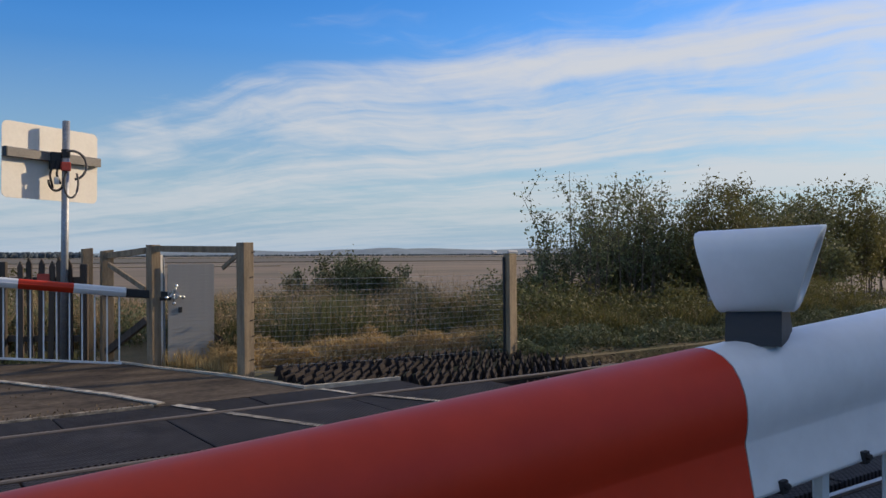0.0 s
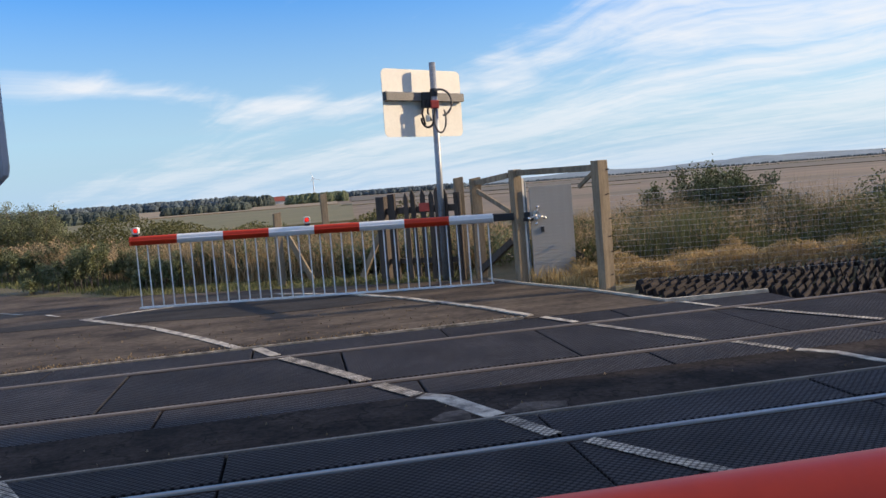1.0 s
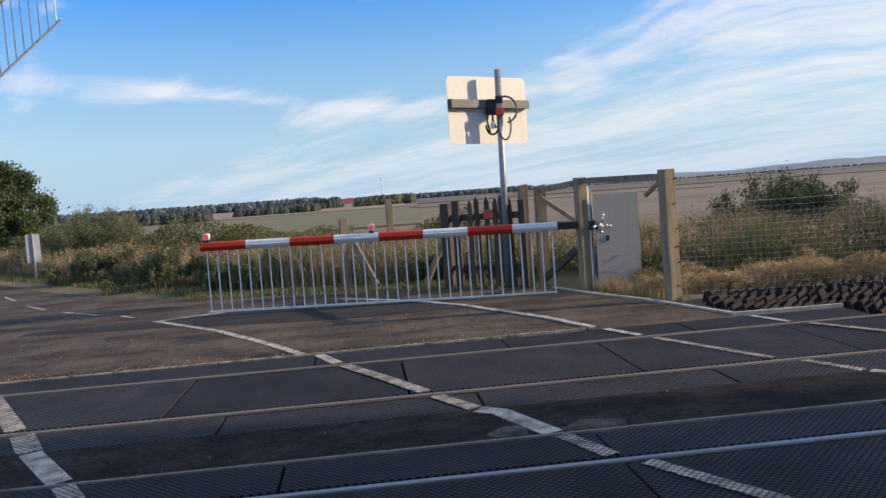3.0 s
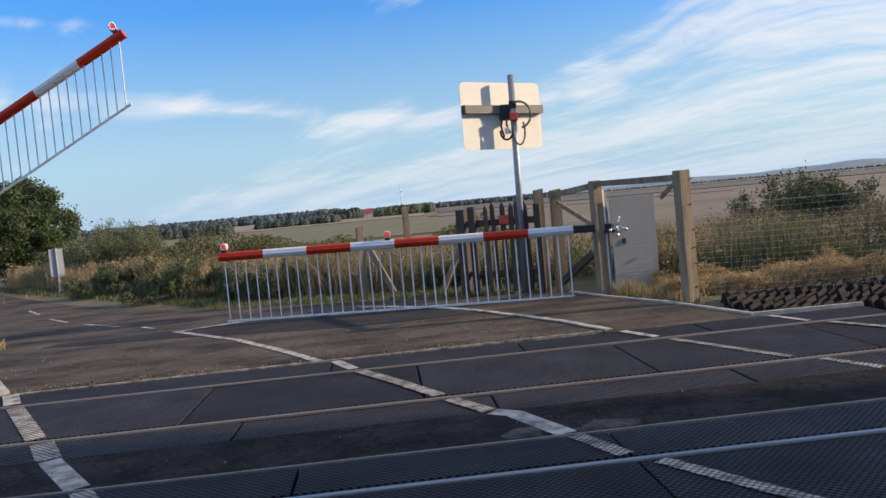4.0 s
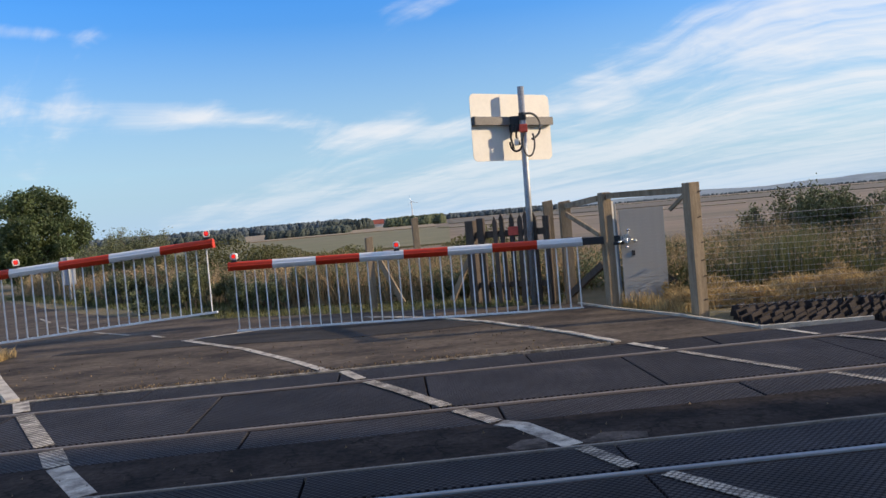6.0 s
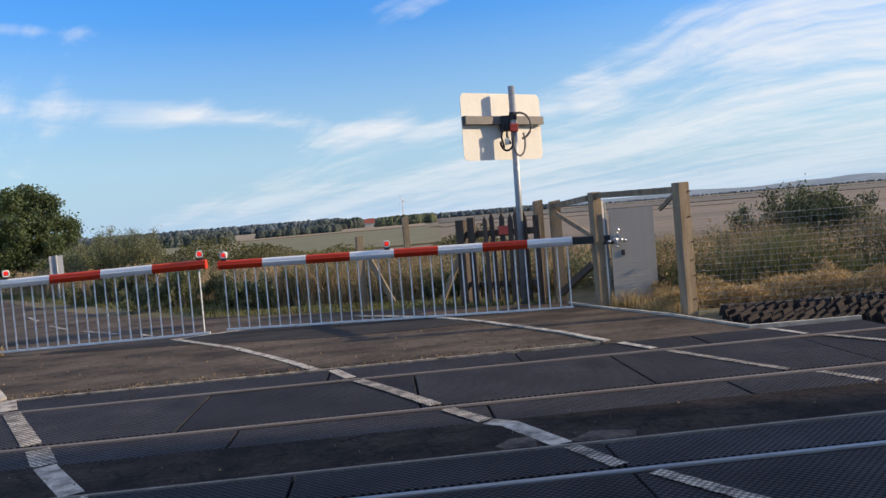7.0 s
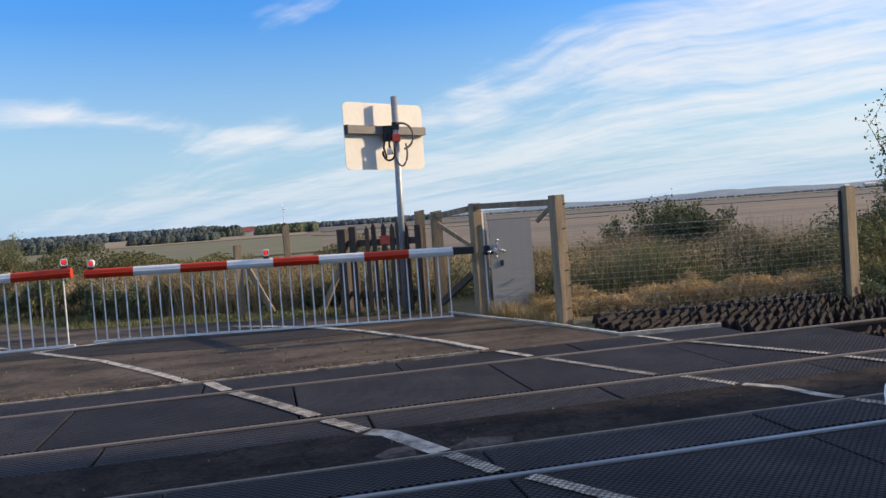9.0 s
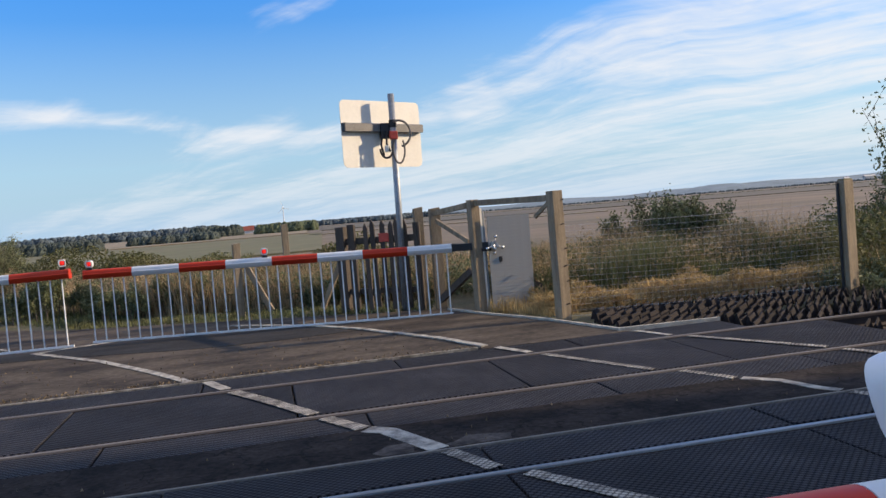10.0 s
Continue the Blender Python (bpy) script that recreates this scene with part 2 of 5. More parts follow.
M = {
    "asphalt": material("asphalt", (0.115, 0.092, 0.068), 0.9, second=(0.034, 0.028, 0.024), spec=0.15, scale=1.7, amount=1.0, stretch=(0.5, 1, 1), grain=1.9, fine=20, bump=0.5, depth=0.006),
    "asphalt_dark": material("asphalt_dark", (0.017, 0.014, 0.0125), 0.9, second=(0.052, 0.042, 0.036), spec=0.08, scale=1.9, amount=1.0, grain=1.8, fine=22, bump=0.5, depth=0.006),
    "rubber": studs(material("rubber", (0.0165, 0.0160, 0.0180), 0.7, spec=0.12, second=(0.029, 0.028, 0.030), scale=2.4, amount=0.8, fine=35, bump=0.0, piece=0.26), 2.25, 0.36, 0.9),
    "stud_paint": studs(material("stud_paint", (0.56, 0.51, 0.42), 0.85, second=(0.13, 0.115, 0.10), scale=7, amount=1.0, fine=60, bump=0.0), 1.05, 0.22, 0.9),
    "patch": material("patch", (0.12, 0.10, 0.085), 0.9, second=(0.04, 0.034, 0.03), spec=0.15, scale=5, amount=1.0, grain=1.6, fine=26, bump=0.5, depth=0.006),
    "asphalt_new": material("asphalt_new", (0.040, 0.037, 0.034), 0.9, second=(0.022, 0.021, 0.02), spec=0.2, scale=2.2, amount=1.0, stretch=(0.4, 1, 1), grain=1.5, fine=24, bump=0.5, depth=0.006),
    "concrete_dirty": material("concrete_dirty", (0.40, 0.35, 0.27), 0.9, second=(0.085, 0.07, 0.05), scale=9, amount=1.0, fine=70, bump=0.6),
    "litter": material("litter", (0.20, 0.15, 0.09), 0.9, second=(0.07, 0.05, 0.03), scale=6, amount=0.8, bump=0, island=0.6),
    "concrete": material("concrete", (0.50, 0.46, 0.38), 0.85, second=(0.20, 0.18, 0.15), scale=5, amount=0.7, fine=90, piece=0.08),
    "line_paint": material("line_paint", (0.52, 0.48, 0.40), 0.85, second=(0.13, 0.115, 0.10), scale=7, amount=1.0, fine=60, bump=0.3, depth=0.004),
    "rail_top": material("rail_top", (0.36, 0.355, 0.35), 0.40, 1.0, scale=3, fine=50, bump=0.05, stretch=(0.2, 4, 4)),
    "rust": material("rust", (0.050, 0.036, 0.030), 0.85, second=(0.028, 0.022, 0.020), scale=8, fine=80),
    "guard_wood": material("guard_wood", (0.033, 0.029, 0.028), 0.9, spec=0.1, second=(0.014, 0.012, 0.012), scale=4, fine=40, piece=0.3, stretch=(4, 0.5, 4)),
    "sleeper": material("sleeper", (0.22, 0.20, 0.17), 0.9, second=(0.10, 0.08, 0.06), scale=5, fine=60, piece=0.15),
    "ballast": material("ballast", (0.21, 0.17, 0.135), 0.95, second=(0.07, 0.055, 0.045), scale=18, amount=0.9, fine=26, bump=1.0, depth=0.05),
    "soil": material("soil", (0.17, 0.13, 0.07), 0.95, second=(0.055, 0.065, 0.022), scale=0.5, amount=0.9, fine=14, bump=0.7, depth=0.04),
    "post_wood": material("post_wood", (0.30, 0.235, 0.155), 0.85, second=(0.15, 0.115, 0.075), scale=3, amount=0.8, fine=40, stretch=(4, 4, 0.5), bump=0.5, piece=0.12),
    "dark_wood": material("dark_wood", (0.085, 0.065, 0.050), 0.85, second=(0.030, 0.025, 0.02), scale=3, fine=40, stretch=(4, 4, 0.5), bump=0.5, piece=0.3),
    "galvanised": material("galvanised", (0.34, 0.36, 0.38), 0.5, 0.6, second=(0.22, 0.24, 0.27), scale=7, fine=50, bump=0.1),
    "sheet": material("sheet", (0.40, 0.39, 0.36), 0.5, 0.3, second=(0.26, 0.255, 0.24), scale=2.5, amount=0.5, fine=40, bump=0.15, grain=0.2),
    "wire": material("wire", (0.55, 0.54, 0.50), 0.5, 0.2, scale=9),
    "red_paint": material("red_paint", (0.58, 0.042, 0.012), 0.42, spec=0.32, second=(0.43, 0.022, 0.010), scale=3, amount=0.4, fine=25, bump=0.06, depth=0.004, grain=0.2),
    "white_paint": material("white_paint", (0.76, 0.77, 0.77), 0.36, second=(0.66, 0.66, 0.65), scale=3, amount=0.35, fine=25, bump=0.06, depth=0.004, grain=0.2),
    "skirt_white": material("skirt_white", (0.84, 0.84, 0.82), 0.45, second=(0.5, 0.5, 0.47), scale=6, amount=0.5, fine=40, bump=0.05, grain=0.2),
    "black_plastic": material("black_plastic", (0.018, 0.018, 0.020), 0.5, scale=6, fine=50, bump=0.1, grain=0.2),
    "lens_red": material("lens_red", (0.95, 0.03, 0.02), 0.25, scale=9, bump=0.0, glow=0.9),
    "cream": material("cream", (0.80, 0.77, 0.68), 0.55, second=(0.74, 0.70, 0.61), scale=2.5, amount=0.5, fine=20, bump=0.05, grain=0.2),
    "grey_paint": material("grey_paint", (0.19, 0.18, 0.165), 0.5, second=(0.13, 0.125, 0.115), scale=4, fine=40, bump=0.1),
    "cable": material("cable", (0.14, 0.13, 0.115), 0.6, scale=6, bump=0.1),
    "red_tag": material("red_tag", (0.55, 0.07, 0.04), 0.5, scale=6, bump=0.05),
    "chrome": material("chrome", (0.7, 0.7, 0.7), 0.25, 1.0, scale=6, bump=0.0),
    "bark": material("bark", (0.10, 0.075, 0.055), 0.9, scale=5, fine=40, bump=0.6, stretch=(3, 3, 0.6)),
    "twig": material("twig", (0.15, 0.115, 0.085), 0.85, scale=8, fine=60, bump=0.3),
    "leaf_tree": material("leaf_tree", (0.092, 0.128, 0.046), 0.6, second=(0.030, 0.048, 0.016), scale=0.7, fine=3, bump=0, island=0.35, transl=0.3),
    "leaf_bush": material("leaf_bush", (0.165, 0.188, 0.088), 0.6, second=(0.15, 0.125, 0.055), scale=0.8, fine=3, bump=0, island=0.4, transl=0.3),
    "leaf_dark": material("leaf_dark", (0.125, 0.145, 0.066), 0.65, second=(0.055, 0.048, 0.026), scale=0.9, fine=3, bump=0, island=0.4, transl=0.2),
    "leaf_yellow": material("leaf_yellow", (0.145, 0.135, 0.048), 0.6, second=(0.085, 0.095, 0.025), scale=0.8, fine=3, bump=0, island=0.35, transl=0.35),
    "straw": material("straw", (0.56, 0.42, 0.20), 0.75, second=(0.20, 0.13, 0.055), scale=0.8, fine=4, bump=0, island=0.35, transl=0.3),
    "grass_green": material("grass_green", (0.130, 0.148, 0.056), 0.7, second=(0.125, 0.105, 0.042), scale=0.6, fine=4, bump=0, island=0.4, transl=0.3),
    "reed": material("reed", (0.43, 0.32, 0.18), 0.8, second=(0.23, 0.17, 0.09), scale=0.6, fine=4, bump=0, island=0.35, transl=0.25),
    "stubble": material("stubble", (0.215, 0.155, 0.098), 0.95, second=(0.115, 0.095, 0.058), scale=0.035, amount=1.0, fine=0.4, bump=0.2, stretch=(0.25, 1, 1)),
    "far_wood": material("far_wood", (0.056, 0.070, 0.056), 0.9, second=(0.038, 0.049, 0.042), scale=0.05, fine=0.3, bump=0, island=0.3),
    # distance haze is put into this blue-grey base colour of the far belts
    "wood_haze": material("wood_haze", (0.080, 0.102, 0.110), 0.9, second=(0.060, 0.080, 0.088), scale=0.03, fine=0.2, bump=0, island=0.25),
    "wood_green": material("wood_green", (0.090, 0.105, 0.050), 0.9, second=(0.050, 0.062, 0.036), scale=0.1, fine=0.6, bump=0, island=0.35),
    "stubble_pale": material("stubble_pale", (0.29, 0.22, 0.135), 0.95, second=(0.20, 0.165, 0.095), scale=0.03, amount=0.9, fine=0.5, bump=0.2, stretch=(0.3, 1, 1)),
    # the hills' pale blue base carries the air haze as painted colour
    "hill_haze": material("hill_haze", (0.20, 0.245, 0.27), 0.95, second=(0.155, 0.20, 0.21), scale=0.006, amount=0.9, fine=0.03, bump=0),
    "roof_red": material("roof_red", (0.28, 0.07, 0.045), 0.8, scale=1.0, fine=5, bump=0),
    "wall_pale": material("wall_pale", (0.66, 0.62, 0.56), 0.8, scale=1.0, fine=5, bump=0),
    "grey_board": material("grey_board", (0.40, 0.42, 0.46), 0.5, scale=2, bump=0, grain=0.2),
    "pasture": material("pasture", (0.125, 0.125, 0.050), 0.95, second=(0.18, 0.145, 0.075), scale=0.03, amount=0.9, fine=0.6, bump=0.2, stretch=(0.4, 1, 1)),
    "plough": material("plough", (0.135, 0.110, 0.075), 0.95, second=(0.095, 0.085, 0.055), scale=0.03, amount=0.9, fine=0.6, bump=0.2, stretch=(0.3, 1, 1)),
    "turbine": material("turbine", (0.80, 0.81, 0.82), 0.4, scale=1.0, bump=0),
}


# ---- building helpers ----
def thing(name, label, category, group="", m=None, kind=""):
    ob = new(name)
    if m is not None:
        ob.matrix_basis = m
    return tagged(ob, label, category, group, kind)


def part(name, bm, mat, parent=None, label="", smooth=False):
    me = bpy.data.meshes.new(name)
    bm.to_mesh(me)
    bm.free()
    for mm in (mat if isinstance(mat, (list, tuple)) else (mat,)):
        me.materials.append(M[mm])
    if smooth:
        for p in me.polygons:
            p.use_smooth = True
    ob = new(name, me)
    if parent is not None:
        ob.parent = parent
    if label:
        ob["label"] = label
    return ob


def box(bm, x0, y0, z0, x1, y1, z1, bevel=0.0, mi=0):
    r = bmesh.ops.create_cube(bm, size=1.0, matrix=Matrix.Translation(((x0 + x1) / 2, (y0 + y1) / 2, (z0 + z1) / 2))
                              @ Matrix.Diagonal((x1 - x0, y1 - y0, z1 - z0, 1)))
    faces = {f for v in r["verts"] for f in v.link_faces}
    if bevel:
        edges = {e for v in r["verts"] for e in v.link_edges}
        res = bmesh.ops.bevel(bm, geom=list(edges), offset=bevel, segments=2, affect="EDGES", profile=0.6)
        faces = set(res["faces"]) | {f for f in faces if f.is_valid}
    for f in faces:
        if f.is_valid:
            f.material_index = mi


def boxed(*a, **k):
    bm = bmesh.new()
    box(bm, *a, **k)
    return bm


def tube(bm, pts, r, sides=8, r_end=None):
    """A round bar through the points, tapering from r to r_end."""
    pts = [Vector(p) for p in pts]
    rings = []
    for i, p in enumerate(pts):
        t = (pts[min(i + 1, len(pts) - 1)] - pts[max(i - 1, 0)]).normalized()
        u = t.orthogonal().normalized() if abs(t.z) > 0.95 else t.cross(Vector((0, 0, 1))).normalized()
        w = t.cross(u)
        rad = r if r_end is None else r + (r_end - r) * i / (len(pts) - 1)
        rings.append([bm.verts.new(p + (u * math.cos(k) + w * math.sin(k)) * rad)
                      for k in (2 * math.pi * j / sides for j in range(sides))])
    for a, b in zip(rings, rings[1:]):
        for j in range(sides):
            bm.faces.new((a[j], a[(j + 1) % sides], b[(j + 1) % sides], b[j]))
    bm.faces.new(rings[0][::-1])
    bm.faces.new(rings[-1])


def tubed(pts, r, sides=8, r_end=None):
    bm = bmesh.new()
    tube(bm, pts, r, sides, r_end)
    bmesh.ops.recalc_face_normals(bm, faces=bm.faces)
    return bm


def prism(bm, profile, axis_from, axis_to, mi=0):
    """A closed profile of (across, up) pairs drawn out from one point to another."""
    a, b = Vector(axis_from), Vector(axis_to)
    t = (b - a).normalized()
    side = t.cross(Vector((0, 0, 1))).normalized()
    up = side.cross(t)
    va = [bm.verts.new(a + side * p + up * q) for p, q in profile]
    vb = [bm.verts.new(b + side * p + up * q) for p, q in profile]
    n = len(profile)
    for i in range(n):
        f = bm.faces.new((va[i], va[(i + 1) % n], vb[(i + 1) % n], vb[i]))
        f.material_index = mi
    bm.faces.new([bm.verts.new(v.co) for v in va[::-1]]).material_index = mi
    bm.faces.new([bm.verts.new(v.co) for v in vb]).material_index = mi


def slab(name, pts, z0, z1, mat, parent=None, label="", kind=""):
    """A flat plate with the outline pts between two heights."""
    bm = bmesh.new()
    lo = [bm.verts.new((x, y, z0)) for x, y in pts]
    hi = [bm.verts.new((x, y, z1)) for x, y in pts]
    n = len(pts)
    bm.faces.new(hi)
    bm.faces.new(lo[::-1])
    for i in range(n):
        bm.faces.new((lo[i], lo[(i + 1) % n], hi[(i + 1) % n], hi[i]))
    bmesh.ops.recalc_face_normals(bm, faces=bm.faces)
    ob = part(name, bm, mat, parent, label)
    if kind:
        ob["kind"] = kind
    return ob


def ribbon(pts, w):
    """The outline of a band of width w along pts."""
    left, right = [], []
    for i, p in enumerate(pts):
        a, b = Vector(pts[max(i - 1, 0)]), Vector(pts[min(i + 1, len(pts) - 1)])
        d = (b - a).normalized()
        n = Vector((-d.y, d.x)) * w / 2
        left.append(tuple(Vector(p) + n))
        right.append(tuple(Vector(p) - n))
    return left + right[::-1]


def stuff_mesh(name, verts, faces, mat, label, category, parent=None):
    me = bpy.data.meshes.new(name)
    me.from_pydata(verts, [], faces)
    me.materials.append(M[mat])
    ob = new(name, me)
    if parent is not None:
        ob.parent = parent
        if label:
            ob["label"] = label
    else:
        tagged(ob, label, category, kind="stuff")
    return ob


def leaves(rng, centres, size, aspect=0.55):
    """Small folded leaves at the centres, turned at random."""
    n = len(centres)
    d = rng.normal(size=(n, 3))
    d /= np.linalg.norm(d, axis=1)[:, None]
    e = np.cross(d, rng.normal(size=(n, 3)))
    e /= np.linalg.norm(e, axis=1)[:, None]
    s = size * rng.uniform(0.6, 1.3, size=(n, 1))
    up = np.cross(d, e) * s * 0.18
    v = np.stack([centres - d * s, centres + e * s * aspect + up, centres + d * s, centres - e * s * aspect + up], 1).reshape(-1, 3)
    i = np.arange(n)[:, None] * 4
    f = np.concatenate([i + [0, 1, 2], i + [0, 2, 3]], 0)
    return v, f


def blades(rng, xy, z, h, w=0.012, lean=0.3):
    """Grass blades, each a bent tapering strip."""
    n = len(xy)
    a = rng.uniform(0, 2 * math.pi, n)
    side = np.stack([np.cos(a), np.sin(a), np.zeros(n)], 1)
    b = rng.uniform(0, 2 * math.pi, n)
    tip = np.stack([np.cos(b), np.sin(b), np.zeros(n)], 1) * (h * rng.uniform(0.1, 1.0, n) * lean)[:, None]
    base = np.concatenate([xy, np.broadcast_to(np.asarray(z, float), (n,))[:, None]], 1)
    up = np.array([0, 0, 1.0])
    mid = base + tip * 0.3 + up * (h * 0.55)[:, None]
    top = base + tip + up * h[:, None]
    ww = np.broadcast_to(np.asarray(w, float), (n,))[:, None]
    v = np.stack([base - side * ww, base + side * ww, mid + side * ww * 0.8, mid - side * ww * 0.8, top], 1).reshape(-1, 3)
    i = np.arange(n)[:, None] * 5
    f = [tuple(q) for q in (i + [0, 1, 2, 3])] + [tuple(q) for q in (i + [3, 2, 4])]
    return v, f


cracked(M["asphalt_dark"], 1.7, 0.03)


# ---- ground, road, track bed ----
def rng_of(k):
    return np.random.default_rng(k)


def build_ground():
    bm = bmesh.new()
    radii = [0, 12, 30, 60, 120, 250, 500, 1000, 2000, 4600]
    rows = []
    for r in radii:
        ring = []
        for k in range(48):
            a = 2 * math.pi * k / 48
            x, y = r * math.cos(a), r * math.sin(a)
            z = -0.5 + (0.12 * noise.noise(Vector((x * 0.02, y * 0.02, 0))) if r > 20 else 0)
            ring.append(bm.verts.new((x, y + 8, z)))
            if r == 0:
                break
        rows.append(ring)
    for a, b in zip(rows, rows[1:]):
        for k in range(48):
            if len(a) == 1:
                bm.faces.new((a[0], b[k], b[(k + 1) % 48]))
            else:
                bm.faces.new((a[k], b[k], b[(k + 1) % 48], a[(k + 1) % 48]))
    bmesh.ops.recalc_face_normals(bm, faces=bm.faces)
    tagged(part("ground", bm, "stubble"), "flat brown stubble field reaching to the horizon", "field", kind="structure")


build_ground()
RAIL_Y = (8.325, 6.805, 4.85, 3.345)
tagged(slab("ground_track_bed", [(-70, 2.3), (90, 2.3), (90, 9.4), (-70, 9.4)], -0.49, -0.17, "ballast"),
       "grey-brown stone ballast under the two tracks", "ballast", kind="structure")
tagged(slab("ground_verge", [(4.78, 9.22), (3.55, 12.95), (-2.8, 15.92), (-4.7, 17.64), (-6.87, 20.33), (-13.5, 30.1), (-40, 69), (-36, 69), (-9.5, 30),
                             (2, 21), (14, 18), (90, 18), (90, 9.4), (4.78, 9.4)], -0.49, -0.035, "soil"),
       "rough earth verge with dry grass beside the road", "verge", kind="structure")
tagged(slab("ground_verge_west", [(-3.35, 9.4), (-5.8, 13.5), (-8.6, 18.2), (-19, 32), (-46, 68), (-70, 68), (-70, 9.4)], -0.49, -0.03, "soil"),
       "earth verge with grass beyond the road edge", "verge", kind="structure")
tagged(slab("road_far", [(-3.3, 8.97), (3.0, 9.09), (3.05, 8.97), (4.79, 8.97), (4.75, 9.24), (3.52, 12.95), (-2.82, 15.9), (-4.7, 17.62), (-6.9, 20.3), (-13.5, 30.1), (-40, 69), (-46, 68),
                         (-19, 32), (-8.6, 18.2), (-5.76, 13.5)], -0.49, 0.0, "asphalt"),
       "worn grey-brown asphalt road bending away past the crossing", "road", kind="structure")
tagged(slab("road_six_foot", [(-5.0, 5.465), (7.3, 5.465), (7.3, 6.21), (-5.0, 6.21)], -0.49, 0.004, "asphalt_dark"),
       "dark cracked asphalt between the two tracks", "road", kind="structure")
tagged(slab("road_near", [(-9, -14), (12, -14), (12, 2.3), (9, 2.66), (-6, 2.66), (-9, 2.3)], -0.49, -0.006, "asphalt"),
       "worn asphalt road in front of the crossing", "road", kind="structure")
tagged(slab("ground_near_verge", [(12.1, -14), (90, -14), (90, 2.2), (12.1, 2.2)], -0.49, -0.1, "soil"),
       "earth verge with grass beside the road", "verge", kind="structure")

# rails, with a head worn bright by the wheels
def rail_pair(y, bright):
    t = thing("running_rail", "steel running rail set flush in the rubber deck", "rail", "rails of the two tracks", pose(0, y, 0))
    bm = bmesh.new()
    prism(bm, [(-0.07, -0.16), (0.07, -0.16), (0.07, -0.145), (0.012, -0.125), (0.012, -0.045), (0.034, -0.035), (0.036, -0.007),
               (-0.036, -0.007), (-0.034, -0.035), (-0.012, -0.045), (-0.012, -0.125), (-0.07, -0.145)], (-70, 0, 0), (90, 0, 0))
    part("rail_web", bm, "rust", t, "rusty rail web and foot")
    bm = bmesh.new()
    prism(bm, [(-0.024, -0.0065), (0.024, -0.0065), (0.022, 0.005), (0.015, 0.008), (-0.015, 0.008), (-0.022, 0.005)], (-70, 0, 0), (90, 0, 0))
    part("rail_head", bm, "rail_top" if bright else "rail_dull", t, "bright worn rail head" if bright else "dull worn rail head")


M["rail_dull"] = material("rail_dull", (0.20, 0.175, 0.15), 0.6, 0.25, second=(0.13, 0.10, 0.085), scale=3, fine=50, bump=0.1, stretch=(0.2, 4, 4))
for y, bright in zip(RAIL_Y, (False, False, True, True)):
    rail_pair(y, bright)

# ---- far distance ----
def at_bearing(deg, dist, z=0.0):
    a = radians(deg)
    return Vector((0.78 + math.sin(a) * dist, 0.4 + math.cos(a) * dist, z))


def wood_belt(name, label, b0, b1, dist, height, n, seed, mat="far_wood", deep=30, slim=0.42):
    """A belt of tree crowns far off: many overlapping uneven lumps."""
    rng = rng_of(seed)
    verts, faces = [], []
    for i in range(n):
        p = at_bearing(b0 + (b1 - b0) * rng.random(), dist + rng.uniform(-deep, deep), -0.5)
        r = height * slim * rng.uniform(0.5, 1.1)
        h = height * rng.uniform(0.55, 1.05)
        k0 = len(verts)
        for j, (fr, fz) in enumerate(((1.0, 0.0), (1.15, 0.35), (0.9, 0.7), (0.45, 0.95))):
            for k in range(7):
                a = 2 * math.pi * (k + 0.5 * j) / 7
                w = rng.uniform(0.75, 1.2)
                verts.append((p.x + r * fr * w * math.cos(a), p.y + r * fr * w * math.sin(a), p.z + h * fz * rng.uniform(0.92, 1.08)))
        verts.append((p.x, p.y, p.z + h * 1.05))
        for j in range(3):
            for k in range(7):
                faces.append((k0 + j * 7 + k, k0 + j * 7 + (k + 1) % 7, k0 + j * 7 + 7 + (k + 1) % 7, k0 + j * 7 + 7 + k))
        for k in range(7):
            faces.append((k0 + 21 + k, k0 + 21 + (k + 1) % 7, k0 + 28))
    stuff_mesh(name, verts, faces, mat, label, "woodland")


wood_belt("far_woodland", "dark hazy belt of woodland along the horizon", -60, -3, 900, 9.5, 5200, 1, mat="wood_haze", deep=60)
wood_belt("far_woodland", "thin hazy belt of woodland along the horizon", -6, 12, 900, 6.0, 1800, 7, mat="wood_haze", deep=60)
wood_belt("far_copse", "dark copse of trees across the fields", -17.5, -10.4, 185, 2.5, 900, 2, deep=6)
wood_belt("far_copse", "dark scattered trees across the fields", -8.6, -3.0, 235, 2.3, 420, 8, deep=9)
wood_belt("far_copse", "low trees around the farm across the fields", -4.6, -1.6, 330, 4.3, 160, 3, deep=10)
wood_belt("far_copse", "green trees beside the farm across the fields", -0.3, 3.6, 300, 3.6, 240, 9, mat="wood_green", deep=10)
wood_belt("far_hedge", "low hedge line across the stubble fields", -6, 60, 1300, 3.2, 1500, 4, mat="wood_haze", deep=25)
wood_belt("far_hedge", "low green hedge line across the fields", -46, -18, 200, 2.0, 700, 5, mat="far_wood", deep=10)
wood_belt("far_hedge", "thin hedge line across the stubble fields", 8, 70, 560, 0.7, 1500, 6, mat="wood_green", deep=4)

def field_patch(name, label, b0, b1, d0, d1, mat, z):
    n = 8
    near = [tuple(at_bearing(b0 + (b1 - b0) * i / n, d0))[:2] for i in range(n + 1)]
    far = [tuple(at_bearing(b1 - (b1 - b0) * i / n, d1))[:2] for i in range(n + 1)]
    tagged(slab(name, near + far, -0.9, z, mat), label, "field", kind="structure")


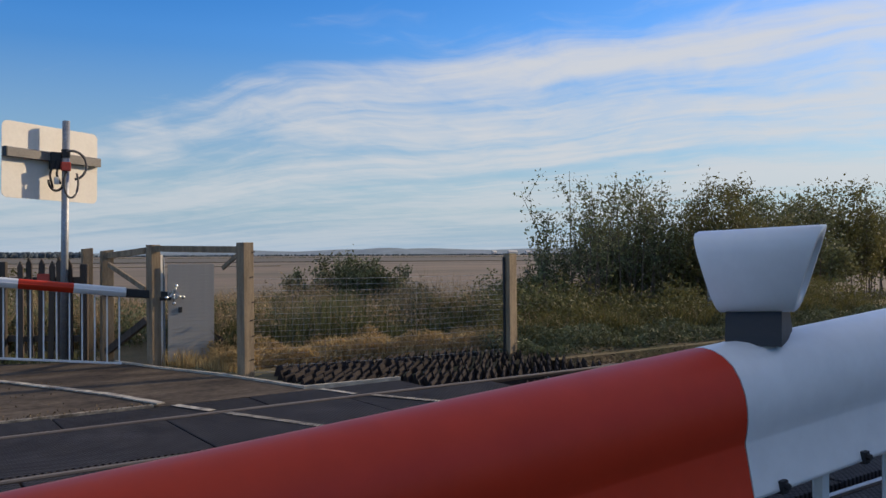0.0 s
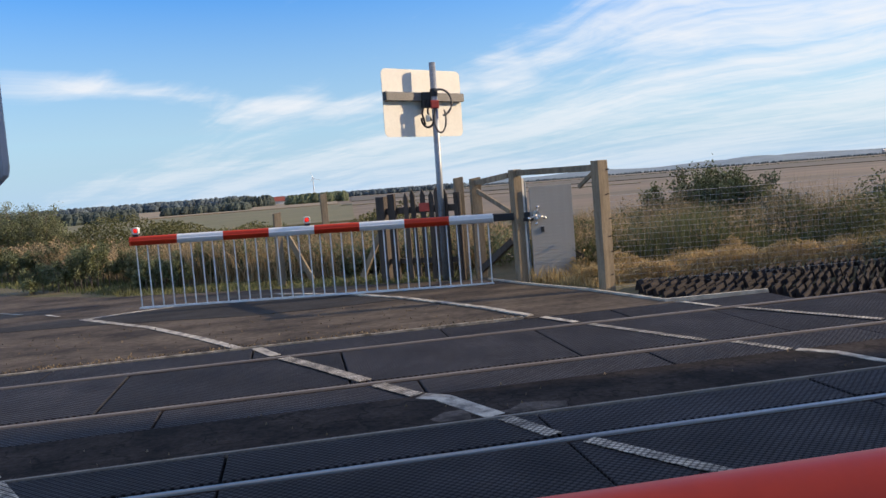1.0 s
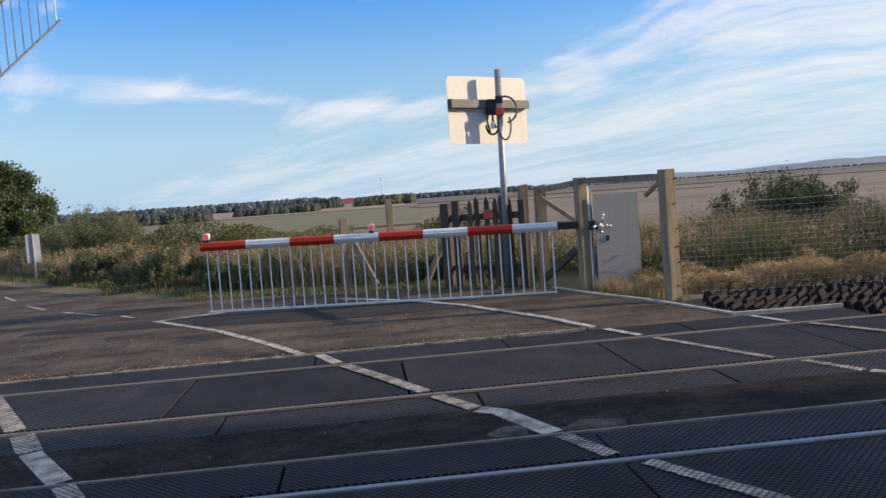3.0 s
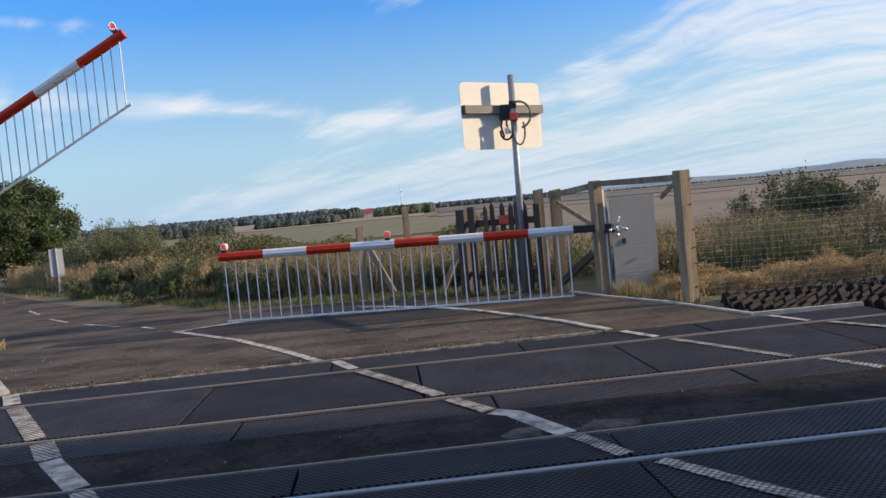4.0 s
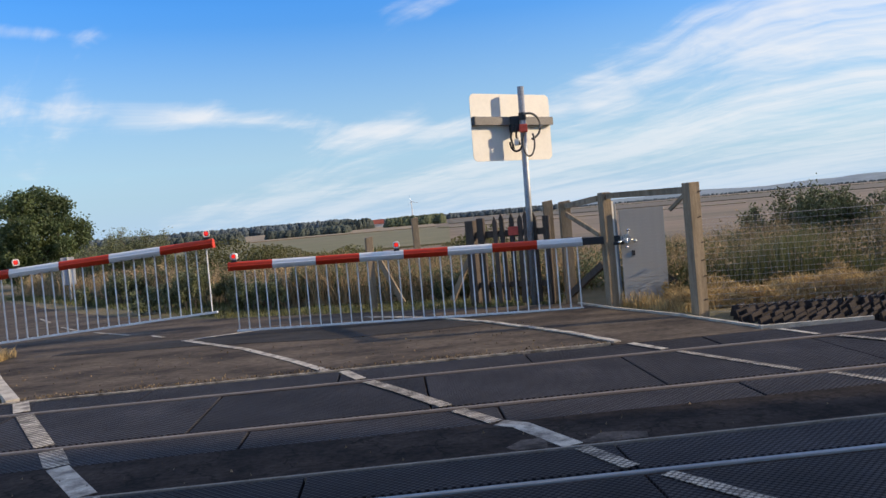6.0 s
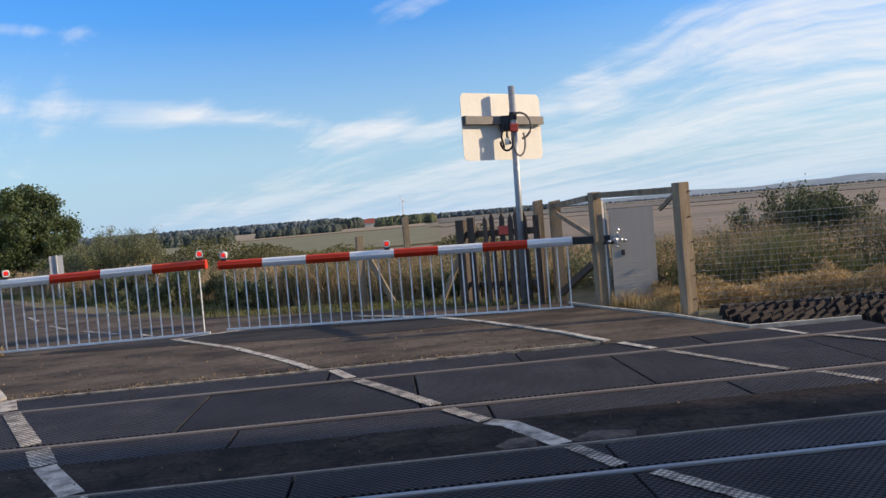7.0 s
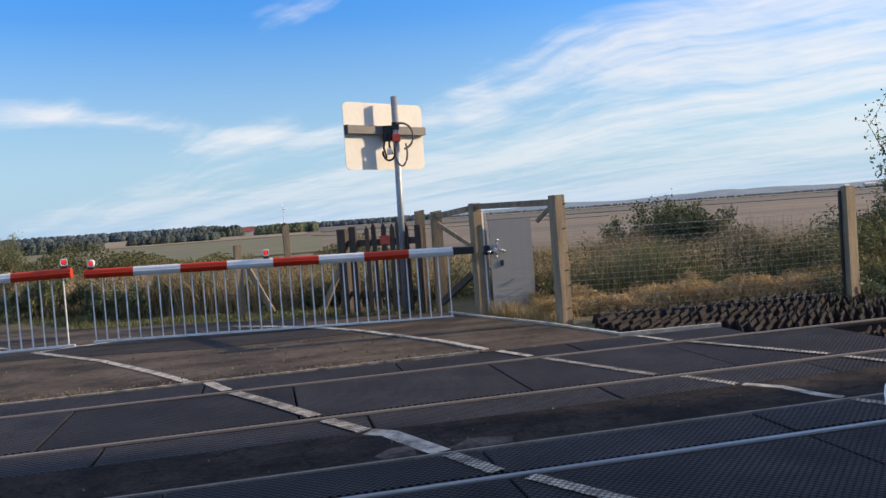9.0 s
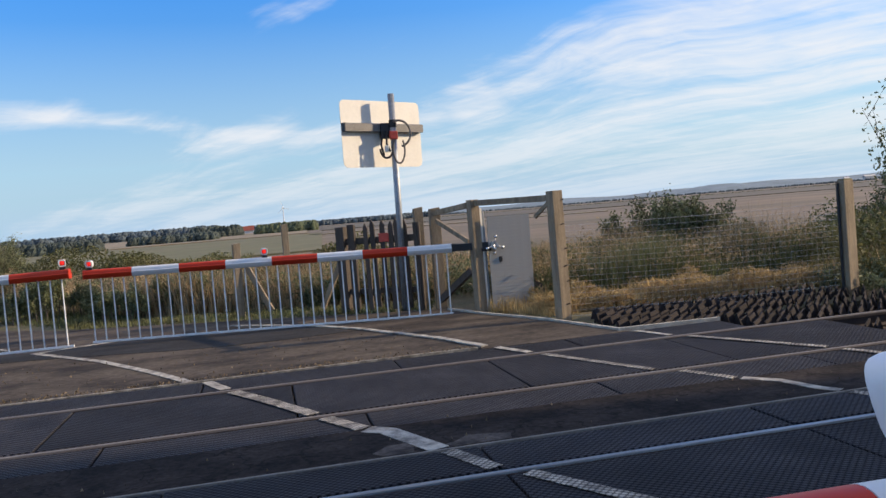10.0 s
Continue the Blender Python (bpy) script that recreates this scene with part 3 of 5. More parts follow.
field_patch("ground_pasture", "yellow-green pasture beyond the roadside hedge", -60, 4, 60, 178, "pasture", -0.33)
field_patch("ground_pale_field", "pale stubble field before the far woods", -60, 3, 196, 840, "stubble_pale", -0.31)
field_patch("ground_strip_pale", "pale strip across the brown stubble field", 3.2, 24, 150, 160, "stubble_pale", -0.33)
field_patch("ground_plough", "dull olive-brown field beyond the stubble", 4, 75, 235, 550, "plough", -0.31)
field_patch("ground_strip_brown", "brown field between two hedge lines", 4, 75, 566, 1280, "stubble", -0.29)
field_patch("ground_green_strip", "green strip of field beyond the stubble", 5, 75, 1340, 2400, "plough", -0.28)


def hill(name, label, b0, b1, dist, height, seed):
    bm = bmesh.new()
    rows = []
    n = 60
    for i in range(n + 1):
        b = b0 + (b1 - b0) * i / n
        env = math.sin(math.pi * i / n) ** 0.6
        h = height * env * (0.75 + 0.5 * noise.noise(Vector((b * 0.22, seed, 0)))) + 1.5 * noise.noise(Vector((b * 1.5, seed, 3)))
        rows.append([bm.verts.new(at_bearing(b, dist + d, -0.6 + max(h, 0) * k)) for d, k in ((-500, 0), (-250, 0.55), (0, 1.0), (400, 0.7), (700, 0))])
    for a, c in zip(rows, rows[1:]):
        for j in range(4):
            bm.faces.new((a[j], c[j], c[j + 1], a[j + 1]))
    bmesh.ops.recalc_face_normals(bm, faces=bm.faces)
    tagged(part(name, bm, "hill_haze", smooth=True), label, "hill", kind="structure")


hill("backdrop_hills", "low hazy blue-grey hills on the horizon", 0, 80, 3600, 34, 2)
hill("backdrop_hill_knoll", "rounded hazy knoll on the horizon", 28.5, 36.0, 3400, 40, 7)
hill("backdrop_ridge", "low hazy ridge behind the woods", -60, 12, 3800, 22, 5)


def farm(pos, w, label):
    t = thing("farm_building", label, "building", m=Matrix.Translation(pos))
    part("wall", boxed(-w / 2, -2.4, 0, w / 2, 2.4, 2.6), "wall_pale", t)
    bm = bmesh.new()
    prism(bm, [(-2.8, 2.5), (2.8, 2.5), (0, 4.9)], (-w / 2 - 0.3, 0, 0), (w / 2 + 0.3, 0, 0))
    part("roof", bm, "roof_red", t, "red tiled pitched roof")


farm(at_bearing(-1.1, 440, -1.4), 8, "pale farm building with a red roof among trees")
for b, d, w in ((40.2, 2500, 34), (41.3, 2600, 22), (38.9, 2550, 14)):
    t = thing("distant_building", "small white building far across the fields", "building", "white buildings on the horizon", Matrix.Translation(at_bearing(b, d, -0.5)))
    part("wall", boxed(-w / 2, -5, 0, w / 2, 5, 9), "wall_pale", t)
    bm = bmesh.new()
    prism(bm, [(-6, 8.8), (6, 8.8), (0, 13)], (-w / 2 - 1, 0, 0), (w / 2 + 1, 0, 0))
    part("roof", bm, "wall_pale", t)

tb = thing("wind_turbine", "white wind turbine far across the fields", "wind turbine", m=Matrix.Translation(at_bearing(1.5, 1500, -0.5)))
part("tower", tubed([(0, 0, 0), (0, 0, 36)], 1.3, 10, 0.7), "turbine", tb)
part("nacelle", boxed(-1, -2.4, 35.4, 1, 2.4, 37.4, bevel=0.2), "turbine", tb)
for k in range(3):
    a = radians(90 + 120 * k + 15)
    bm = bmesh.new()
    d = Vector((math.cos(a), 0, math.sin(a)))
    tube(bm, [Vector((0, -2.6, 36.4)), Vector((0, -2.6, 36.4)) + d * 6, Vector((0, -2.6, 36.4)) + d * 13], 0.55, 6, 0.12)
    part("blade", bm, "turbine", tb)


# unseen tall block added beside the line, east; it shades the deck's near half
def shade_block():
    t = thing("storage_barn", "tall plain unseen block shading the near half of the deck", "building", m=pose(24, -24, -0.5))
    part("wall", boxed(0, 0, 0, 17, 26.1, 17.2, bevel=0.05), "wall_pale", t, "plain pale wall")
    bm = bmesh.new()
    prism(bm, [(-8.8, 17.1), (8.8, 17.1), (8.8, 17.4), (0, 19.6), (-8.8, 17.4)], (8.5, -0.3, 0), (8.5, 26.1, 0))
    part("roof", bm, "sheet", t, "grey sheet roof")


shade_block()


# ---- barriers ----
HALF = [(0.060, 0.0), (0.059, 0.004), (0.0515, 0.060), (0.0515, 0.064), (0.0545, 0.074), (0.057, 0.088), (0.0575, 0.102), (0.0555, 0.118), (0.050, 0.134), (0.041, 0.148), (0.028, 0.158), (0.013, 0.1635), (0.0, 0.165)]
PROFILE = HALF + [(-p, q) for p, q in HALF[-2::-1]]
HALF_SLIM = [(0.046, 0.0), (0.055, 0.060), (0.058, 0.064), (0.058, 0.069), (0.042, 0.0745), (0.042, 0.078), (0.041, 0.104), (0.032, 0.122), (0.014, 0.130), (0.0, 0.131)]
SLIM = HALF_SLIM + [(-p, q) for p, q in HALF_SLIM[-2::-1]]
ROD = 0.157


def long_faces_smooth(ob):
    for p in ob.data.polygons:
        p.use_smooth = len(p.vertices) == 4


def lamp(parent, x, z, turn, lit):
    """A boom lamp: black foot, white visored housing, red lens. turn: degrees, 0 looks along local -y."""
    l = new("lamp")
    l.parent = parent
    l.matrix_basis = pose(x, 0, z, 0, 0, turn)
    l["label"] = "white hooded boom lamp with a red lens"
    bm = bmesh.new()
    prism(bm, [(-0.044, -0.006), (0.044, -0.006), (0.040, 0.006), (0.028, 0.036), (-0.028, 0.036), (-0.040, 0.006)], (0, 0.034, 0), (0, -0.030, 0))
    part("lamp_foot", bm, "black_plastic", l, "black rubber lamp foot")
    bm = bmesh.new()
    n = 20
    rings = []
    for rad, ys in ((1.0, (0.062, -0.070)), (0.66, (-0.070, 0.03))):
        for e, y in enumerate(ys):
            ring = []
            for k in range(n):
                a = 2 * math.pi * k / n
                cx, cz = math.cos(a), math.sin(a)
                px = math.copysign(abs(cx) ** 0.55, cx) * 0.055 * rad
                pz = math.copysign(abs(cz) ** 0.6, cz) * 0.055 * rad
                shear = 0.021 * (pz / 0.055)
                front = y < 0
                ring.append(bm.verts.new((px, y - shear if front else y + shear * (0.7 if rad == 1.0 else 0), 0.098 + pz)))
            rings.append(ring)
    for i, (a, b) in enumerate(zip(rings, rings[1:])):
        for k in range(n):
            bm.faces.new((a[k], a[(k + 1) % n], b[(k + 1) % n], b[k])).material_index = 0
    bm.faces.new([bm.verts.new(v.co) for v in rings[0]])
    bm.faces.new([bm.verts.new(v.co) for v in rings[3]]).material_index = 1
    bmesh.ops.scale(bm, vec=(0.90, 0.86, 0.92), space=Matrix.Translation((0, 0, -0.04)), verts=bm.verts)
    bmesh.ops.translate(bm, vec=(0, 0, -0.012), verts=bm.verts)
    bmesh.ops.recalc_face_normals(bm, faces=bm.faces)
    long_faces_smooth(part("lamp_hood", bm, ("white_paint", "black_plastic"), l, "white moulded lamp hood"))
    bm = bmesh.new()
    bmesh.ops.create_uvsphere(bm, u_segments=16, v_segments=8, radius=0.030)
    bmesh.ops.transform(bm, matrix=Matrix.Translation((0, -0.008, 0.085)) @ Matrix.Diagonal((1, 0.55, 1, 1)), verts=bm.verts)
    part("lens", bm, "lens_red" if lit else "lens_dark", l, "lit red lens" if lit else "dark red lens", smooth=True)


M["lens_dark"] = material("lens_dark", (0.25, 0.02, 0.02), 0.2, scale=9, bump=0.0)


def barrier(label, base, heading, tilt, n_seg, seg, root, drop, turns, lit, shape=None):
    """A boom along local +x from the pivot. Returns the thing, its skirt rods with their places, and its foot rail."""
    t = thing("level_crossing_barrier", label, "barrier", "level crossing barriers", pose(*base, 0, -tilt, heading))
    total = root + n_seg * seg
    shape = shape or PROFILE
    tall = max(q for p, q in shape)
    part("pivot_arm", boxed(-0.25, -0.04, 0.01, root + 0.02, 0.04, 0.12, bevel=0.012), "black_plastic", t, "black steel pivot arm")
    for i in range(n_seg):
        far = total - i * seg
        red = i % 2 == 0
        bm = bmesh.new()
        prism(bm, shape, (far - seg + 0.001, 0, 0), (far - 0.001, 0, 0))
        bmesh.ops.recalc_face_normals(bm, faces=bm.faces)
        long_faces_smooth(part("boom_section", bm, "red_paint" if red else "white_paint", t, "glossy red boom section" if red else "white boom section"))
    bm = bmesh.new()
    prism(bm, [(p * 1.06, q * 1.03 - 0.002) for p, q in shape], (total, 0, 0), (total + 0.02, 0, 0))
    part("end_cap", bm, "red_paint", t, "red boom end cap")
    lamp(t, total - 0.07, tall, turns[0], lit)
    lamp(t, total - 4 * seg + 0.103, tall, turns[1], lit)
    rods = []
    x = root + 0.08
    first = None
    while x < total - 0.02:
        if first is None:
            first = part("skirt_rod", tubed([(0, 0, 0.0), (0, 0, -drop)], 0.0105, 6), "skirt_white", t)
            ob = first
        else:
            ob = new("skirt_rod", first.data)
            ob.parent = t
        ob.matrix_basis = pose(x, 0, 0, 0, tilt, 0)
        rods.append((ob, x))
        x += ROD
    bm = bmesh.new()
    box(bm, -0.005, -0.017, -0.009, 0.005, -0.008, 0.006)
    tube(bm, [(0, -0.016, 0.0), (0, -0.022, 0.0)], 0.004, 6)
    clip = None
    for i, (ob, x) in enumerate(rods):
        if clip is None:
            clip = part("rod_clip", bm, "black_plastic", t)
        else:
            c = new("rod_clip", clip.data)
            c.parent = t
        (clip if i == 0 else c).matrix_basis = pose(x, -0.047, 0.006)
    rail = part("skirt_rail", boxed(root + 0.05, -0.016, -0.03, total - 0.02, 0.016, 0.0, bevel=0.004), "skirt_white", t, "white skirt foot rail")
    rail.matrix_basis = pose(-drop * math.sin(radians(tilt)), 0, -drop * math.cos(radians(tilt)))
    return t, rods, rail, drop


# far side, both lanes, and the near side in front of the camera
right_barrier = barrier("red and white striped barrier boom with a white rod skirt",
                        (3.95, 12.245, 0.915), 172.97, 0.75, 8, 0.665, 0.40, 0.905, (-173, -173), True, SLIM)
left_barrier = barrier("red and white striped barrier boom swinging down with its hanging skirt",
                       (-9.12, 13.335, 0.92), -7.8, 1.0, 9, 0.77, 0.45, 0.915, (21, 33), True, SLIM)
near_barrier = barrier("red and white striped barrier boom settling across the near lane",
                       (-2.775, 1.50, 0.904), -4.5, 1.4, 9, 0.76, 0.44, 0.90, (28, 28), False)


for x, y, rz in ((-9.35, 13.37, -7.8), (-2.9, 1.51, -4.5)):
    t = thing("barrier_pedestal", "grey steel barrier machine standing beside the road", "pedestal", "barrier machines", pose(x, y, -0.02, 0, 0, rz))
    part("cabinet", boxed(-0.30, -0.24, 0, 0.16, 0.24, 0.86, bevel=0.02), "galvanised", t)
    part("cheek", boxed(-0.22, -0.12, 0.85, 0.12, -0.055, 1.12, bevel=0.01), "grey_paint", t)
    part("cheek", boxed(-0.22, 0.055, 0.85, 0.12, 0.12, 1.12, bevel=0.01), "grey_paint", t)


# ---- the sign on its pole ----
def build_sign():
    t = thing("sign_pole", "galvanised steel pole carrying a crossing lamp bracket and cables", "pole", m=pose(2.985, 13.50, 0, 0, 0.75, 0))
    part("pole", tubed([(0, 0, -0.05), (0.0, 0, 3.51)], 0.053, 16), "galvanised", t, smooth=True)
    part("collar", tubed([(0, 0, 2.97), (0, 0, 3.09)], 0.062, 16), "black_plastic", t, "black clamp collar")
    part("clamp_block", boxed(-0.20, 0.02, 2.80, 0.03, 0.16, 3.05, bevel=0.015), "black_plastic", t, "black clamp block")
    part("junction_box", boxed(-0.075, -0.105, 2.77, 0.055, -0.04, 2.90, bevel=0.012), "red_tag", t, "red and white junction box")
    part("connector", boxed(-0.16, -0.05, 2.57, -0.09, 0.01, 2.68, bevel=0.015), "cream", t, "white cable connector")

    def loop(cx, cz, rx, rz, a0, a1, y, n=18):
        return [(cx + rx * math.cos(radians(a0 + (a1 - a0) * k / n)), y, cz + rz * math.sin(radians(a0 + (a1 - a0) * k / n))) for k in range(n + 1)]
    part("cable", tubed(loop(0.08, 2.86, 0.19, 0.21, 115, -80, -0.07), 0.018, 8), "cable", t, "looped grey cable", smooth=True)
    part("cable", tubed(loop(0.06, 2.60, 0.095, 0.22, 130, 400, -0.09), 0.015, 8), "cable", t, "looped grey cable", smooth=True)
    part("cable", tubed(loop(-0.13, 2.62, 0.10, 0.14, 175, 380, -0.02), 0.017, 8), "black_plastic", t, "looped black cable", smooth=True)
    part("cable", tubed([(-0.16, 0.0, 2.92), (-0.21, 0.0, 2.70), (-0.17, 0.0, 2.52)], 0.016, 8), "black_plastic", t, "hanging black cable", smooth=True)
    part("cable", tubed([(-0.10, 0.0, 2.92), (-0.12, 0.0, 2.72), (-0.07, -0.02, 2.58)], 0.016, 8), "black_plastic", t, "hanging black cable", smooth=True)
    s = thing("road_sign", "back of a large cream road sign plate with rounded corners", "sign", m=pose(2.872, 13.69, 2.888, 0, 0.6, 28))
    w, h, r = 0.80, 0.54, 0.09
    bm = bmesh.new()
    out = []
    for cx, cz, a0 in ((w - r, h - r, 0), (-w + r, h - r, 90), (-w + r, -h + r, 180), (w - r, -h + r, 270)):
        for k in range(7):
            a = radians(a0 + 15 * k)
            out.append((cx + r * math.cos(a), cz + r * math.sin(a)))
    fr = [bm.verts.new((p, -0.004, q)) for p, q in out]
    bk = [bm.verts.new((p, 0.004, q)) for p, q in out]
    bm.faces.new(fr)
    bm.faces.new(bk[::-1])
    for i in range(len(out)):
        bm.faces.new((fr[i], bk[i], bk[(i + 1) % len(out)], fr[(i + 1) % len(out)]))
    bmesh.ops.recalc_face_normals(bm, faces=bm.faces)
    part("plate", bm, "cream", s, "cream painted back of the plate")
    bm = bmesh.new()
    prism(bm, [(-0.045, -0.06), (0.045, -0.06), (0.045, 0.06), (0.02, 0.075), (-0.02, 0.075), (-0.045, 0.06)], (-w + 0.02, -0.055, 0.09), (w - 0.01, -0.055, 0.09))
    part("channel", bm, "grey_paint", s, "grey mounting channel")
    part("channel_cap", boxed(-w + 0.005, -0.10, 0.03, -w + 0.02, -0.01, 0.165), "black_plastic", s)


build_sign()


# ---- posts, gate, fence ----
def post(name, label, x, y, z0, z1, w, d, mat="post_wood", rz=0.0, lean=0.0, cat="fence post", slope=0.02):
    bm = boxed(-w / 2, -d / 2, 0, w / 2, d / 2, z1 - z0, bevel=0.008)
    for v in bm.verts:
        if v.co.z > (z1 - z0) * 0.9:
            v.co.z += slope * (v.co.x / w)
    ob = part(name, bm, mat)
    ob.matrix_basis = pose(x, y, z0, 0, lean, rz)
    return tagged(ob, label, cat)


POST_A, POST_B = (4.59, 10.52), (3.945, 12.25)
pa = thing("fence_post", "square weathered timber fence post with rusty staples", "fence post", m=pose(*POST_A, -0.06, 0, -0.4, 17))
part("timber", boxed(-0.08, -0.075, 0, 0.08, 0.075, 1.75, bevel=0.008), "post_wood", pa)
for k, z in enumerate((0.25, 0.55, 0.75, 0.98, 1.3, 1.62)):
    part("staple", tubed([(0.01 + 0.03 * (k % 2), -0.074, z), (0.05 + 0.03 * (k % 2), -0.095, z + 0.012)], 0.008, 6), "rust", pa)
pb = thing("gate_post", "timber gate post with a pale steel channel on its side", "gate post", m=pose(*POST_B, -0.06, 0, -0.4, 14))
part("timber", boxed(-0.085, -0.075, 0, 0.055, 0.075, 1.74, bevel=0.008), "post_wood", pb)
part("steel_channel", boxed(0.06, -0.06, 0, 0.095, -0.02, 1.60, bevel=0.004), "cream", pb, "pale steel channel")
part("steel_channel", boxed(0.105, -0.06, 0, 0.13, -0.02, 1.56, bevel=0.004), "galvanised", pb, "grey steel channel")
pc = thing("fence_post", "tall weathered timber fence post yellow with lichen", "fence post", m=pose(8.60, 10.05, -0.14, 0, -0.4, 18))
part("timber", boxed(-0.10, -0.055, 0, 0.10, 0.055, 1.66, bevel=0.008), "post_wood", pc)
part("cap", boxed(-0.09, -0.047, 1.655, 0.09, 0.047, 1.675, bevel=0.006), "leaf_yellow", pc, "lichen-covered post top")
part("pipe", tubed([(-0.122, 0.035, 0), (-0.122, 0.035, 1.62)], 0.02, 8), "black_plastic", pc, "black cable pipe")


def beam(name, p, q, w, h, mat, label, cat="rail", parent=None):
    bm = bmesh.new()
    prism(bm, [(-w / 2, -h / 2), (w / 2, -h / 2), (w / 2, h / 2), (-w / 2, h / 2)], p, q)
    bmesh.ops.recalc_face_normals(bm, faces=bm.faces)
    ob = part(name, bm, mat, parent)
    return tagged(ob, label, cat) if parent is None else ob


gp = post("gate_post", "weathered timber gate post behind the barrier", 3.545, 13.30, -0.06, 1.61, 0.17, 0.13)
gp2 = post("gate_post", "pale weathered timber post beside the sign pole", 3.335, 13.62, -0.06, 1.64, 0.15, 0.12)
beam("top_rail", (3.94, 12.17, 1.625), (4.53, 10.60, 1.60), 0.05, 0.085, "post_wood", "weathered timber rail joining two posts")
beam("top_rail", (3.55, 13.24, 1.53), (3.84, 12.33, 1.60), 0.05, 0.085, "post_wood", "weathered timber rail joining two posts")
beam("brace", (4.42, 10.88, 1.36), (4.54, 10.58, 1.56), 0.03, 0.05, "post_wood", "slanting weathered timber brace of the gate", "brace")
beam("brace", (4.2, 12.40, 0.72), (4.95, 12.25, 0.25), 0.04, 0.08, "dark_wood", "slanting weathered timber brace of the gate", "brace")
beam("brace", (3.55, 13.2, 1.40), (3.86, 12.4, 1.05), 0.04, 0.07, "post_wood", "slanting weathered timber brace of the gate", "brace")
beam("brace", (3.52, 13.2, 0.12), (3.86, 12.35, 0.62), 0.06, 0.10, "dark_wood", "slanting dark timber brace of the gate", "brace")
beam("brace", (3.50, 13.3, 0.98), (3.86, 12.35, 0.98), 0.06, 0.10, "dark_wood", "dark timber cross rail of the gate", "brace")

# ribbed sheet panel with its clamp handles
pn = thing("sheet_panel", "pale grey ribbed metal panel with a chrome clamp", "panel", m=pose(4.43, 12.16, 0.0, 0, 0, 2))
part("backing_sheet", boxed(-0.335, 0.006, 0.03, 0.335, 0.02, 1.40), "sheet", pn)
rib = None
for k in range(27):
    ob = part("rib", boxed(-0.335, -0.004, 0, 0.335, 0.007, 0.0495, bevel=0.0015), "sheet", pn) if rib is None else new("rib", rib.data)
    rib, ob.parent = rib or ob, pn
    ob.matrix_basis = pose(0, 0, 0.03 + k * 0.051)
hub = part("clamp_hub", tubed([(-0.26, -0.06, 0.98), (-0.26, 0.0, 0.98)], 0.065, 14), "chrome", pn, "round chrome clamp hub")
for a in (80, 200, -20, -95):
    d = Vector((math.cos(radians(a)), 0, math.sin(radians(a))))
    c = Vector((-0.26, -0.06, 0.98))
    bm = bmesh.new()
    tube(bm, [c, c + d * 0.115], 0.011, 6)
    bmesh.ops.create_uvsphere(bm, u_segments=10, v_segments=8, radius=0.027, matrix=Matrix.Translation(c + d * 0.125))
    part("clamp_knob", bm, "chrome", pn, "chrome ball knob", smooth=True)
part("latch_bar", boxed(-0.46, -0.05, 0.90, -0.31, -0.02, 0.95, bevel=0.006), "black_plastic", pn, "dark latch bar")
part("latch_plate", boxed(-0.19, -0.02, 0.72, -0.14, -0.005, 0.80, bevel=0.004), "black_plastic", pn, "small black plate")


# picket fence behind the pole
def picket_fence():
    t = thing("picket_fence", "dark weathered timber picket fence with pointed boards", "fence", m=pose(2.12, 14.22, -0.05, 0, 0, -37))
    w = 1.38
    part("fence_rail", boxed(0, 0.02, 0.32, w, 0.06, 0.41, bevel=0.006), "dark_wood", t)
    part("fence_rail", boxed(0, 0.02, 1.16, w, 0.06, 1.27, bevel=0.006), "dark_wood", t)
    part("end_post", boxed(-0.11, -0.04, 0, 0.05, 0.10, 1.47, bevel=0.008), "dark_wood", t)
    part("end_post", boxed(0.13, -0.05, 0, 0.26, 0.015, 1.50, bevel=0.008), "dark_wood", t)
    part("end_post", boxed(w - 0.02, -0.04, 0, w + 0.05, 0.10, 1.46, bevel=0.008), "dark_wood", t)
    bm = bmesh.new()
    prof = [(-0.041, 0.08), (0.041, 0.08), (0.041, 1.45), (0.0, 1.54), (-0.041, 1.45)]
    a = [bm.verts.new((p, -0.012, q)) for p, q in prof]
    b = [bm.verts.new((p, 0.016, q)) for p, q in prof]
    bm.faces.new(a)
    bm.faces.new(b[::-1])
    for i in range(5):
        bm.faces.new((a[i], b[i], b[(i + 1) % 5], a[(i + 1) % 5]))
    bmesh.ops.recalc_face_normals(bm, faces=bm.faces)
    first = part("picket", bm, "dark_wood", t)
    for i in range(2, 8):
        ob = first if i == 2 else new("picket", first.data)
        ob.parent = t
        ob.matrix_basis = pose(0.17 + 0.148 * i, 0, 0.03 * math.sin(i * 2.3), 0, 1.2 * math.sin(i * 1.7), 0)
    part("notice", boxed(0.72, -0.03, 1.18, 0.90, -0.014, 1.32), "red_tag", t, "small red notice")


picket_fence()
beam("brace", (1.72, 14.6, 0.05), (2.15, 14.25, 1.0), 0.05, 0.09, "post_wood", "slanting pale timber brace of the fence", "brace")
post("fence_post", "leaning weathered concrete post in the grass", 0.32, 15.2, -0.05, 1.28, 0.13, 0.12, "post_wood", 12, 0.6)
post("fence_post", "weathered timber post in the long grass", 1.26, 17.0, -0.05, 1.56, 0.13, 0.13, "post_wood", 5, -0.8)
beam("brace", (0.42, 15.2, 1.0), (0.86, 15.05, 0.05), 0.06, 0.09, "post_wood", "slanting timber strut of the fence post", "brace")


